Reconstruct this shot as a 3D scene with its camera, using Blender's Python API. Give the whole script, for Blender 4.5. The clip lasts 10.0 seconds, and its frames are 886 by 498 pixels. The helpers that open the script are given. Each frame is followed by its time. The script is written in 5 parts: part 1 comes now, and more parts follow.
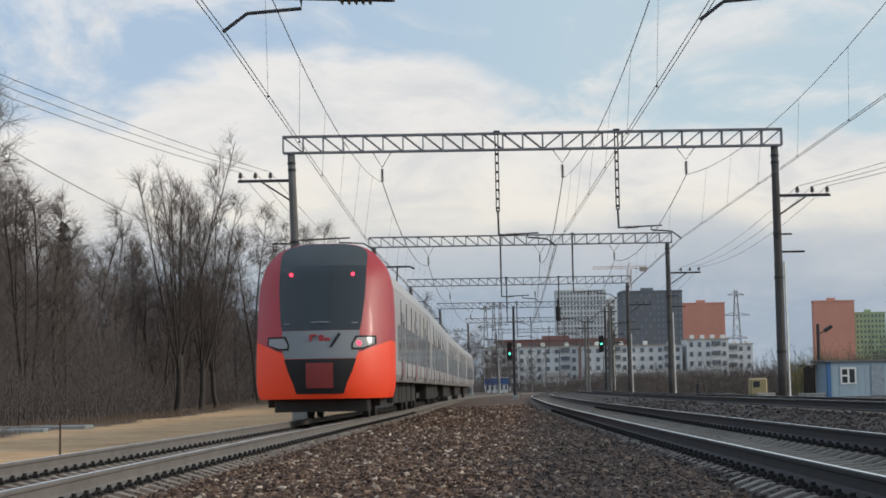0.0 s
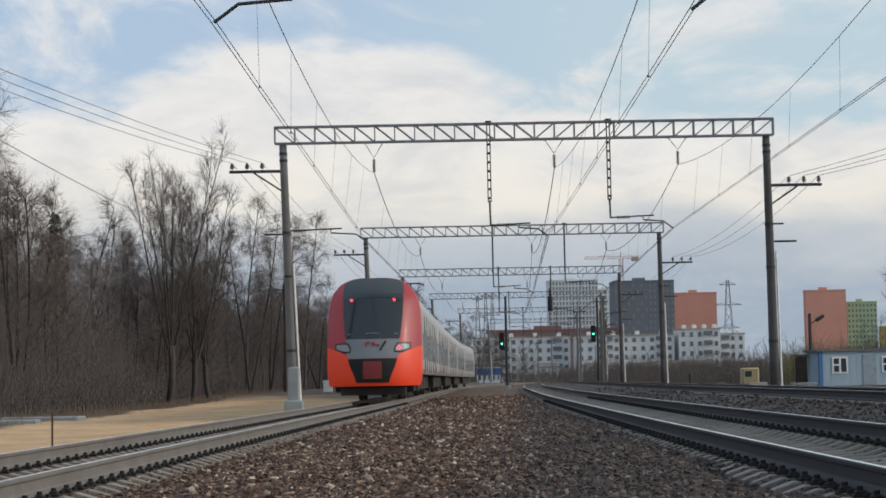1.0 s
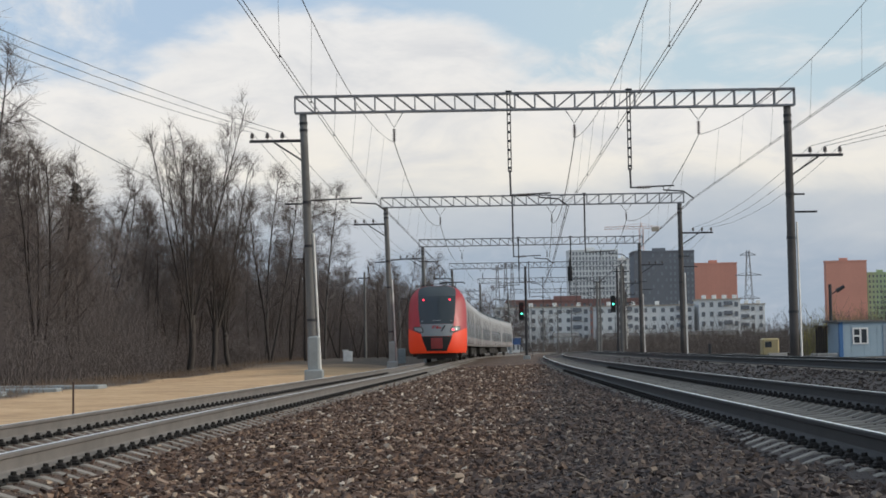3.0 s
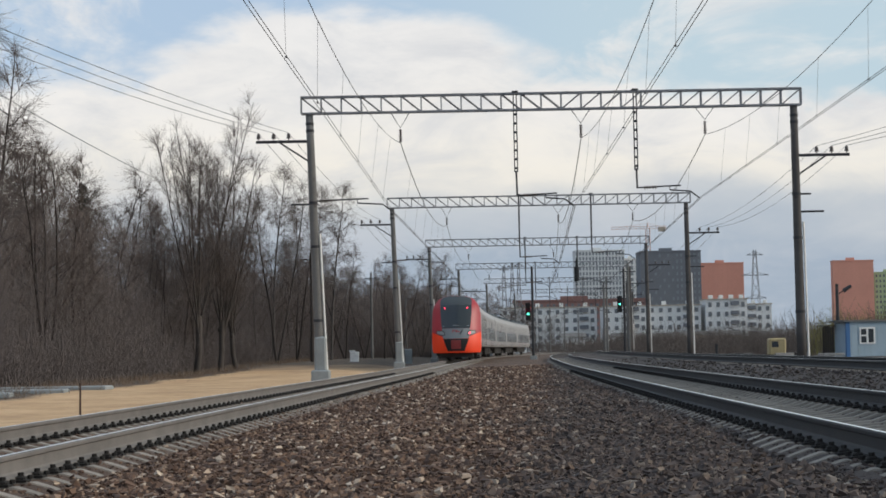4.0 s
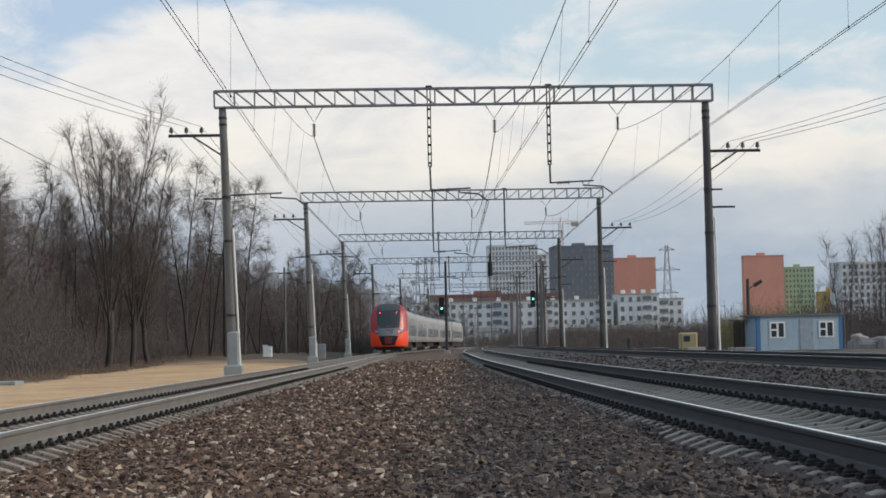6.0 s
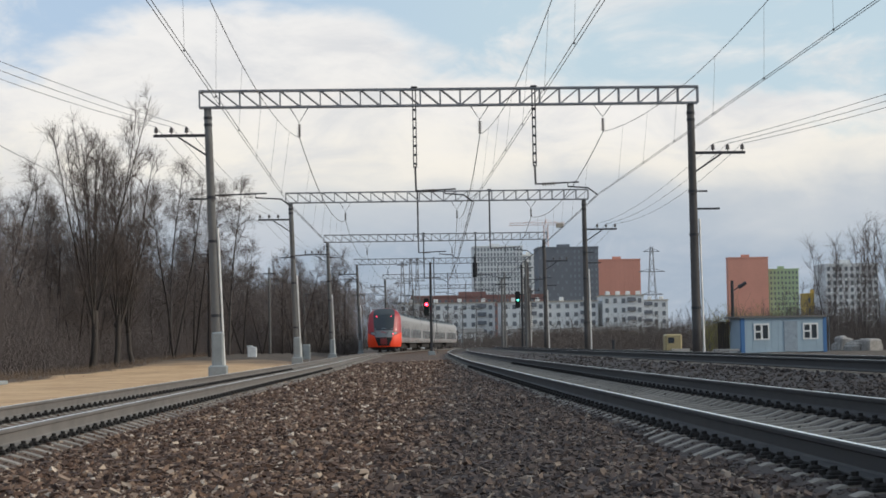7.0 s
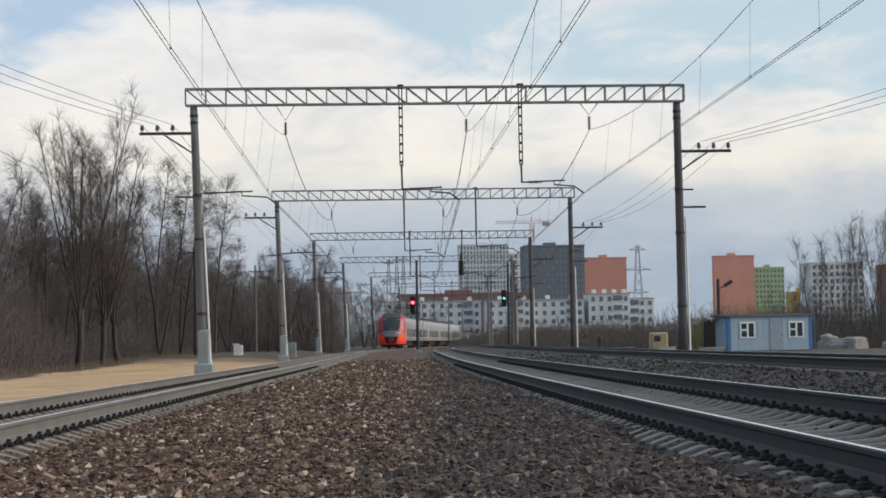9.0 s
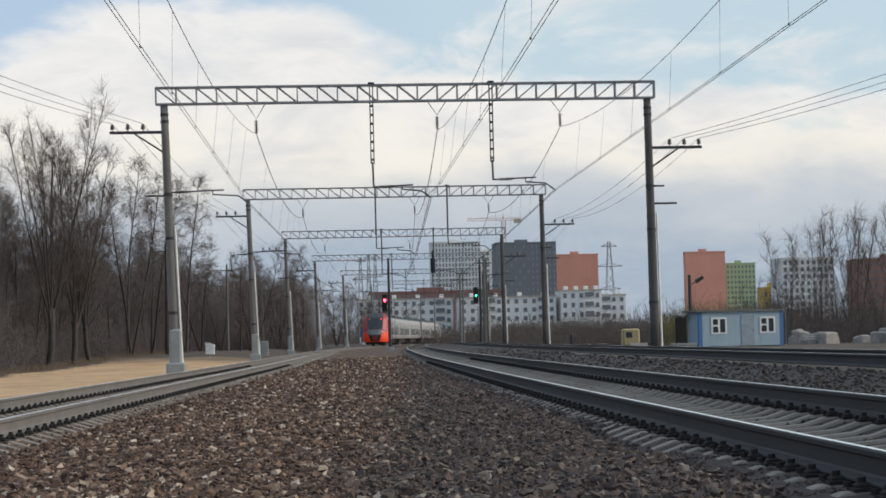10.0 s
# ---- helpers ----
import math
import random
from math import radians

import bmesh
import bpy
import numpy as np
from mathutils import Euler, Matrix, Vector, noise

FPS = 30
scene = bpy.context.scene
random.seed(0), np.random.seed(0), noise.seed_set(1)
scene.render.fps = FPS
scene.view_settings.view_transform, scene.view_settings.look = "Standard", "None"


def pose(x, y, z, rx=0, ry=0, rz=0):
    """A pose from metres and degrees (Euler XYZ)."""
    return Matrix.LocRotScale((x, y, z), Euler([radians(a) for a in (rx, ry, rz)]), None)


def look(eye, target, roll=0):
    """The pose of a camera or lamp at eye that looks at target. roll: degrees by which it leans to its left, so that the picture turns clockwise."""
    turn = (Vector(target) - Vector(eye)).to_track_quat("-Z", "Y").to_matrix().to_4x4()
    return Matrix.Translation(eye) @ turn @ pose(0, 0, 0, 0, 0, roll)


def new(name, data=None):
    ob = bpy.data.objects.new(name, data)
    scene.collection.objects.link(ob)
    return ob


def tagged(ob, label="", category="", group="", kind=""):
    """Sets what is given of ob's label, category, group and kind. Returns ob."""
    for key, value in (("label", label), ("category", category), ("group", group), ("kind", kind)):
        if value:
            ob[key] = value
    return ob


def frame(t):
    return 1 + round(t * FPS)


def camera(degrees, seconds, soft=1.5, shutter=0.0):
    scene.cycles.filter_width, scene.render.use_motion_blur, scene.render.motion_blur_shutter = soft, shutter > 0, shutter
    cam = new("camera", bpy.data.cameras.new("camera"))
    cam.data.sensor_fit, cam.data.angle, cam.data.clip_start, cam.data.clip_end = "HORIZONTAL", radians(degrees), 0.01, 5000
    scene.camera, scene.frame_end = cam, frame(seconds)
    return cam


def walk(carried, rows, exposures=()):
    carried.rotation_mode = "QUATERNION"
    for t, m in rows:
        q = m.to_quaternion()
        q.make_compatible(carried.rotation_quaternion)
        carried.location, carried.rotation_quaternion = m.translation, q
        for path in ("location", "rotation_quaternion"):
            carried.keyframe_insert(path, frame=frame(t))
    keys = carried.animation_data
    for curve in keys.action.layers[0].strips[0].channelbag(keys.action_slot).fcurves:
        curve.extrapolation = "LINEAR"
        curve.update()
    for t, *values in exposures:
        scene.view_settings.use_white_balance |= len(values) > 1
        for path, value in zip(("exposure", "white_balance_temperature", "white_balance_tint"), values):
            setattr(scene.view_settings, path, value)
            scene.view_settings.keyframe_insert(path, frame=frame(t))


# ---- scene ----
EYE = 0.72
cam = camera(26.0, 10.0, soft=1.7)
ROWS = [
    (0.0, 4.203, 1.025, -0.651), (0.5, 3.876, 1.290, -0.673), (1.0, 3.910, 1.162, -0.883),
    (1.5, 3.922, 0.991, -0.826), (2.0, 3.746, 0.830, -0.604), (2.5, 3.381, 0.876, -0.401),
    (3.0, 3.019, 1.007, -0.295), (4.5, 3.039, 1.030, 0.005), (5.0, 2.892, 0.912, 0.046),
    (5.5, 2.926, 0.708, -0.754), (6.0, 2.825, 1.156, -2.675), (7.5, 2.889, 0.996, -3.154),
    (8.0, 2.954, 1.001, -3.162), (8.5, 2.875, 1.009, -3.101), (9.0, 2.782, 0.986, -3.544),
    (9.5, 2.859, 1.332, -3.676), (10.0, 2.692, 1.356, -4.373),
]
walk(cam, [(t, pose(0, 0, EYE, 90 + tilt, lean, turn)) for t, tilt, lean, turn in ROWS],
     exposures=((0.0, -0.09), (2.5, -0.06), (5.0, -0.03), (6.5, 0.0), (10.0, 0.0)))

# ---- sky and sun ----
SUN_HEIGHT, SUN_SIDE = 25, 97      # degrees above the horizon, and to the right of straight ahead
world = bpy.data.worlds.new("sky")
scene.world = world
world.use_nodes = True


class Graph:
    """Short hand for shader nodes."""

    def __init__(self, tree):
        self.tree = tree
        tree.nodes.clear()

    def add(self, kind, inputs=None, **settings):
        node = self.tree.nodes.new(kind)
        for key, value in settings.items():
            setattr(node, key, value)
        for key, value in (inputs or {}).items():
            self.put(node, key, value)
        return node

    def put(self, node, key, value):
        if isinstance(value, bpy.types.NodeSocket):
            self.tree.links.new(value, node.inputs[key])
        elif isinstance(value, bpy.types.Node):
            self.tree.links.new(value.outputs[0], node.inputs[key])
        else:
            node.inputs[key].default_value = value

    def math(self, what, a, b=0.0, c=0.0):
        return self.add("ShaderNodeMath", {0: a, 1: b, 2: c}, operation=what).outputs[0]

    def noise(self, vector, scale, detail=4.0, rough=0.5, warp=0.0):
        return self.add("ShaderNodeTexNoise", {"Vector": vector, "Scale": scale, "Detail": detail, "Roughness": rough, "Distortion": warp}).outputs["Fac"]

    def ramp(self, fac, *stops):
        node = self.add("ShaderNodeValToRGB", {"Fac": fac})
        ends = node.color_ramp.elements
        while len(ends) < len(stops):
            ends.new(0.5)
        for end, (at, colour) in zip(ends, stops):
            end.position = at
            end.color = (*colour, 1) if isinstance(colour, tuple) else (colour, colour, colour, 1)
        return node.outputs["Color"]

    def step(self, value, low, high):
        return self.add("ShaderNodeMapRange", {"Value": value, "From Min": low, "From Max": high}, interpolation_type="SMOOTHSTEP").outputs[0]

    def mix(self, fac, a, b, how="MIX"):
        node = self.add("ShaderNodeMix", {"Factor": fac}, data_type="RGBA", blend_type=how)
        self.put(node, 6, a if not isinstance(a, tuple) else (*a, 1))
        self.put(node, 7, b if not isinstance(b, tuple) else (*b, 1))
        return node.outputs[2]


def build_sky():
    g = Graph(world.node_tree)
    coord = g.add("ShaderNodeTexCoord").outputs["Generated"]
    xyz = g.add("ShaderNodeSeparateXYZ", {0: coord})
    ahead = g.math("MAXIMUM", g.math("ABSOLUTE", xyz.outputs[1]), 0.05)
    side = g.math("DIVIDE", xyz.outputs[0], ahead)
    up = g.math("DIVIDE", xyz.outputs[2], ahead)
    plane = g.add("ShaderNodeCombineXYZ", {0: side, 1: g.math("MULTIPLY", up, 2.2), 2: 0.3}).outputs[0]
    sky = g.add("ShaderNodeTexSky", sky_type="NISHITA", sun_disc=False, sun_elevation=radians(SUN_HEIGHT), sun_rotation=radians(SUN_SIDE), air_density=1.0, dust_density=2.0)
    big = g.noise(plane, 9.0, 5.0, 0.55, 0.3)
    fine = g.noise(plane, 26.0, 6.0, 0.6, 0.2)
    ragged = g.math("ADD", g.math("MULTIPLY", g.math("SUBTRACT", big, 0.5), 0.12), g.math("MULTIPLY", g.math("SUBTRACT", fine, 0.5), 0.035))
    # the upper edge of the long cloud bank: high in the middle, sinking towards the right
    rim = g.ramp(g.math("MULTIPLY", g.math("ADD", side, 0.35), 1.25), (0.0, 0.125), (0.12, 0.140), (0.24, 0.150), (0.32, 0.178), (0.44, 0.172), (0.515, 0.152), (0.56, 0.138), (0.68, 0.124), (0.80, 0.126), (1.0, 0.13))
    edge = g.math("ADD", rim, g.math("MULTIPLY", ragged, 0.8))
    bank = g.step(g.math("SUBTRACT", up, edge), 0.012, -0.012)
    # thin cloud above it
    wisps = g.math("MULTIPLY", g.step(g.noise(plane, 7.5, 6.0, 0.62, 0.6), 0.47, 0.66), 0.8)
    cover = g.math("MAXIMUM", bank, wisps)
    # the bank is bright on top and blue-grey beneath
    level = g.math("ADD", up, g.math("MULTIPLY", ragged, 0.55))
    body = g.ramp(level, (0.0, (0.36, 0.43, 0.52)), (0.040, (0.38, 0.46, 0.56)), (0.072, (0.58, 0.62, 0.66)), (0.096, (0.92, 0.88, 0.80)), (0.13, (0.91, 0.89, 0.86)), (0.25, (0.84, 0.85, 0.87)))
    folds = g.noise(g.add("ShaderNodeVectorMath", {0: plane, 1: (3.1, 1.7, 0.0)}).outputs[0], 14.0, 7.0, 0.62, 0.6)
    body = g.mix(g.math("MULTIPLY", g.step(folds, 0.42, 0.72), 0.55), body, (0.60, 0.63, 0.68))
    body = g.mix(g.math("MULTIPLY", g.step(fine, 0.35, 0.8), 0.18), body, (0.50, 0.54, 0.60))
    tint = g.mix(g.step(side, -0.08, 0.12), (0.50, 0.65, 0.84), (0.60, 0.75, 0.84))
    clear = g.mix(0.8, g.add("ShaderNodeVectorMath", {0: sky.outputs[0], "Scale": 0.11}, operation="SCALE").outputs[0], tint)
    colour = g.mix(cover, clear, body)
    g.add("ShaderNodeOutputWorld", {0: g.add("ShaderNodeBackground", {0: colour, 1: 1.0})})


build_sky()
sun = new("sun", bpy.data.lights.new("sun", "SUN"))
sun.data.energy, sun.data.angle, sun.data.color = 2.0, radians(9), (1.0, 0.90, 0.76)
way = Vector((math.sin(radians(SUN_SIDE)) * math.cos(radians(SUN_HEIGHT)), math.cos(radians(SUN_SIDE)) * math.cos(radians(SUN_HEIGHT)), math.sin(radians(SUN_HEIGHT))))
sun.matrix_world = look(way * 50, (0, 0, 0))


# ---- materials ----
def material(name, colour, rough=0.7, metal=0.0, spread=0.25, scale=3.0, fine=40.0, bump=0.15, depth=0.01, second=None, patch=0.0, random_tint=0.0, coat=0.0):
    """A surface with variation at two scales and fine relief; second: a colour that shows in patches."""
    mat = bpy.data.materials.new(name)
    mat.use_nodes = True
    g = Graph(mat.node_tree)
    where = g.add("ShaderNodeTexCoord").outputs["Object"]
    large, small = g.noise(where, scale, 5.0, 0.6), g.noise(where, fine, 4.0, 0.6)
    dark = tuple(c * (1 - spread) for c in colour)
    light = tuple(min(1, c * (1 + spread)) for c in colour)
    tone = g.ramp(g.math("ADD", g.math("MULTIPLY", large, 0.6), g.math("MULTIPLY", small, 0.4)), (0.32, dark), (0.68, light))
    if second:
        tone = g.mix(g.step(g.noise(where, scale * 1.7, 6.0, 0.65, 0.5), 0.62 - patch, 0.74 - patch), tone, second)
    if random_tint:
        info = g.add("ShaderNodeObjectInfo")
        tone = g.mix(random_tint, tone, g.ramp(info.outputs["Random"], (0.0, 0.25), (1.0, 1.0)), "MULTIPLY")
    skin = g.add("ShaderNodeBsdfPrincipled", {"Base Color": tone, "Metallic": metal, "Coat Weight": coat,
                                            "Roughness": g.math("ADD", rough - 0.1, g.math("MULTIPLY", large, 0.2))})
    if bump:
        g.put(skin, "Normal", g.add("ShaderNodeBump", {"Strength": bump, "Distance": depth, "Height": small}))
    g.add("ShaderNodeOutputMaterial", {0: skin})
    return mat


def glow(name, colour, strength):
    mat = bpy.data.materials.new(name)
    mat.use_nodes = True
    g = Graph(mat.node_tree)
    g.add("ShaderNodeOutputMaterial", {0: g.add("ShaderNodeEmission", {0: (*colour, 1), 1: strength})})
    return mat


def stones_material(name, stops, bump=0.5):
    mat = bpy.data.materials.new(name)
    mat.use_nodes = True
    g = Graph(mat.node_tree)
    where = g.add("ShaderNodeTexCoord").outputs["Object"]
    island = g.add("ShaderNodeNewGeometry").outputs["Random Per Island"]
    tone = g.ramp(island, *stops)
    # stones beside the newer track are greyer and darker
    xyz = g.add("ShaderNodeSeparateXYZ", {0: where})
    drift = g.math("ADD", xyz.outputs[0], g.math("MULTIPLY", g.math("SUBTRACT", g.noise(where, 0.6, 4.0), 0.5), 2.0))
    line = g.math("SUBTRACT", drift, g.math("MULTIPLY", xyz.outputs[1], 0.06))
    grey = g.step(line, -0.9, 0.3)
    tone = g.mix(g.math("MULTIPLY", grey, 0.9), tone, g.mix(0.70, tone, (0.036, 0.037, 0.042)))
    tone = g.mix(g.math("MULTIPLY", g.step(line, 2.6, 4.0), 0.7), tone, (0.026, 0.024, 0.026))
    tone = g.mix(g.math("MULTIPLY", g.noise(where, 60.0, 3.0), 0.35), tone, (0.05, 0.035, 0.03), "MIX")
    skin = g.add("ShaderNodeBsdfPrincipled", {"Base Color": tone, "Roughness": 0.85})
    g.put(skin, "Normal", g.add("ShaderNodeBump", {"Strength": bump, "Distance": 0.004, "Height": g.noise(where, 150.0, 3.0)}))
    g.add("ShaderNodeOutputMaterial", {0: skin})
    return mat


def bed_material():
    """Packed small stone: brown beside the old track, grey beside the newer one, oily dark between the outer pair."""
    mat = bpy.data.materials.new("ballast_bed")
    mat.use_nodes = True
    g = Graph(mat.node_tree)
    where = g.add("ShaderNodeTexCoord").outputs["Object"]
    grain = g.math("ADD", g.math("MULTIPLY", g.noise(where, 0.9, 5.0), 0.4), g.math("MULTIPLY", g.noise(where, 20.0, 5.0, 0.7), 0.6))
    tone = g.ramp(grain, (0.34, (0.030, 0.017, 0.011)), (0.52, (0.105, 0.064, 0.045)), (0.70, (0.19, 0.12, 0.085)))
    xyz = g.add("ShaderNodeSeparateXYZ", {0: where})
    line = g.math("SUBTRACT", g.math("ADD", xyz.outputs[0], g.math("MULTIPLY", g.math("SUBTRACT", g.noise(where, 0.6, 4.0), 0.5), 2.0)), g.math("MULTIPLY", xyz.outputs[1], 0.06))
    tone = g.mix(g.math("MULTIPLY", g.step(line, -0.9, 0.3), 0.6), tone, (0.040, 0.041, 0.046))
    tone = g.mix(g.math("MULTIPLY", g.step(line, 2.6, 4.0), 0.7), tone, (0.026, 0.024, 0.026))
    skin = g.add("ShaderNodeBsdfPrincipled", {"Base Color": tone, "Roughness": 0.95})
    g.put(skin, "Normal", g.add("ShaderNodeBump", {"Strength": 0.9, "Distance": 0.05, "Height": grain}))
    g.add("ShaderNodeOutputMaterial", {0: skin})
    return mat


def ground_material():
    mat = bpy.data.materials.new("ground")
    mat.use_nodes = True
    g = Graph(mat.node_tree)
    where = g.add("ShaderNodeTexCoord").outputs["Object"]
    xyz = g.add("ShaderNodeSeparateXYZ", {0: where})
    x, y = xyz.outputs[0], xyz.outputs[1]
    wobble = g.math("MULTIPLY", g.math("SUBTRACT", g.noise(where, 0.15, 5.0), 0.5), 5.0)
    # bare sand lies between the track and the wood
    far = g.math("ADD", x, g.math("MULTIPLY", wobble, 0.5))
    sandy = g.math("MULTIPLY", g.step(far, -15.3, -14.2), g.step(x, 4.0, 1.0))
    sandy = g.math("MULTIPLY", sandy, g.step(g.math("ADD", y, g.math("MULTIPLY", wobble, 6.0)), 165.0, 132.0))
    sand = g.ramp(g.math("ADD", g.math("MULTIPLY", g.noise(where, 0.35, 5.0, 0.6), 0.5), g.math("MULTIPLY", g.noise(where, 2.2, 7.0, 0.75), 0.5)), (0.3, (0.29, 0.165, 0.085)), (0.5, (0.53, 0.335, 0.178)), (0.70, (0.68, 0.465, 0.27)))
    soil = g.ramp(g.noise(where, 0.5, 6.0, 0.7), (0.3, (0.040, 0.028, 0.021)), (0.55, (0.085, 0.060, 0.043)), (0.78, (0.16, 0.125, 0.095)))
    skin = g.add("ShaderNodeBsdfPrincipled", {"Base Color": g.mix(sandy, soil, sand), "Roughness": 0.95})
    g.put(skin, "Normal", g.add("ShaderNodeBump", {"Strength": 0.6, "Distance": 0.05, "Height": g.noise(where, 5.0, 6.0, 0.7)}))
    g.add("ShaderNodeOutputMaterial", {0: skin})
    return mat


def glass(name, colour, rough=0.08):
    mat = bpy.data.materials.new(name)
    mat.use_nodes = True
    g = Graph(mat.node_tree)
    g.add("ShaderNodeOutputMaterial", {0: g.add("ShaderNodeBsdfPrincipled", {"Base Color": (*colour, 1), "Roughness": rough, "Specular IOR Level": 0.6, "Coat Weight": 0.3})})
    return mat


STONE = stones_material("ballast_stone", ((0.0, (0.036, 0.018, 0.012)), (0.35, (0.090, 0.048, 0.031)), (0.70, (0.170, 0.098, 0.063)), (0.88, (0.30, 0.200, 0.140)), (0.96, (0.50, 0.385, 0.29)), (1.0, (0.72, 0.61, 0.50))))
BED = bed_material()
GROUND = ground_material()
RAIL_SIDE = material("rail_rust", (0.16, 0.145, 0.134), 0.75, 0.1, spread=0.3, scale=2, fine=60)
# Near-black copy for the right-hand tracks, with the sides' shade in its colour.
RAIL_SHADED = material("rail_shaded", (0.022, 0.021, 0.022), 0.7, 0.1, spread=0.3, scale=2, fine=60)
RAIL_TOP = material("rail_polished", (0.93, 0.92, 0.90), 0.30, 1.0, spread=0.1, scale=1, fine=30, bump=0.03)
CONCRETE = material("sleeper_concrete", (0.29, 0.258, 0.224), 0.9, spread=0.3, scale=4, fine=50, second=(0.12, 0.10, 0.085), patch=0.03, random_tint=0.35)
IRON = material("fastening_iron", (0.016, 0.014, 0.013), 0.95, 0.0)
POLE = material("pole_concrete", (0.15, 0.145, 0.14), 0.9, spread=0.25, scale=1.5, fine=30, second=(0.07, 0.066, 0.063), patch=0.02)
# Darker copy for the right-hand poles: their shaded side is put into the colour.
SHADED_POLE = material("pole_shaded", (0.085, 0.078, 0.075), 0.9, spread=0.3, scale=1.5, fine=30, second=(0.05, 0.046, 0.044), patch=0.02)
RUBBLE = material("broken_concrete", (0.30, 0.285, 0.27), 0.95, spread=0.4, scale=1.5, fine=12, bump=0.8, depth=0.05, second=(0.09, 0.085, 0.08), patch=0.05)
WHITEWASH = material("whitewash", (0.72, 0.71, 0.69), 0.8, spread=0.15, scale=3, fine=30)
PLINTH = material("plinth_concrete", (0.27, 0.29, 0.295), 0.9, spread=0.2, scale=2, fine=30, second=(0.18, 0.19, 0.2), patch=0.0)
STEEL = material("gantry_steel", (0.24, 0.245, 0.26), 0.6, 0.4, spread=0.25, scale=2, fine=30)
DARK_STEEL = material("dark_steel", (0.045, 0.045, 0.05), 0.6, 0.4)
PORCELAIN = material("insulator", (0.05, 0.035, 0.03), 0.35, spread=0.15)
WIRE = material("wire_copper", (0.11, 0.11, 0.115), 0.55, 0.6, bump=0)
BARK = material("bark", (0.040, 0.032, 0.029), 0.95, spread=0.35, scale=1.5, fine=25, bump=0.5, depth=0.02)
BIRCH = material("birch_bark", (0.085, 0.075, 0.070), 0.9, spread=0.3, scale=1.0, fine=8, second=(0.030, 0.026, 0.024), patch=0.08)
GREY_BARK = material("grey_bark", (0.060, 0.051, 0.046), 0.95, spread=0.3, scale=0.8, fine=15, bump=0.4, depth=0.02)
THICKET = material("thicket_twigs", (0.185, 0.152, 0.142), 0.95, spread=0.25, scale=0.2, bump=0)
TWIG = material("twigs", (0.13, 0.104, 0.094), 0.95, spread=0.25, bump=0)
SCRUB = material("scrub", (0.115, 0.094, 0.084), 0.95, spread=0.35, scale=0.2, bump=0)
RED = material("train_red", (0.40, 0.028, 0.040), 0.46, spread=0.07, scale=0.8, fine=20, bump=0.02, coat=0.04)
ORANGE = material("train_orange", (0.95, 0.060, 0.010), 0.5, spread=0.05, scale=0.8, fine=20, bump=0.02)
SILVER = material("train_silver", (0.40, 0.385, 0.38), 0.5, 0.1, spread=0.10, scale=0.6, fine=15, bump=0.03, coat=0.2)
MASK = material("train_grey", (0.20, 0.215, 0.23), 0.4, spread=0.08, scale=1, fine=20, bump=0.02)
ROOF = material("train_roof", (0.045, 0.056, 0.064), 0.6, spread=0.25, scale=1, fine=20)
BLACK = material("black_plastic", (0.007, 0.007, 0.008), 0.75, spread=0.3)
UNDER = material("underframe", (0.03, 0.027, 0.025), 0.85, spread=0.4, scale=1.5)
# The side panes' pale grey base stands for sky reflected at a low angle.
SKY_GREY_PANE = glass("sky_grey_glass", (0.15, 0.155, 0.16), 0.2)
PANE = glass("dark_glass", (0.008, 0.014, 0.020), 0.2)
LENS = glass("lamp_glass", (0.26, 0.27, 0.28), 0.6)
RED_LIGHT = glow("red_light", (1.0, 0.03, 0.06), 6.0)
SIGNAL_RED = glow("signal_red", (1.0, 0.02, 0.04), 25.0)
SIGNAL_GREEN = glow("signal_green", (0.10, 1.0, 0.65), 3.5)


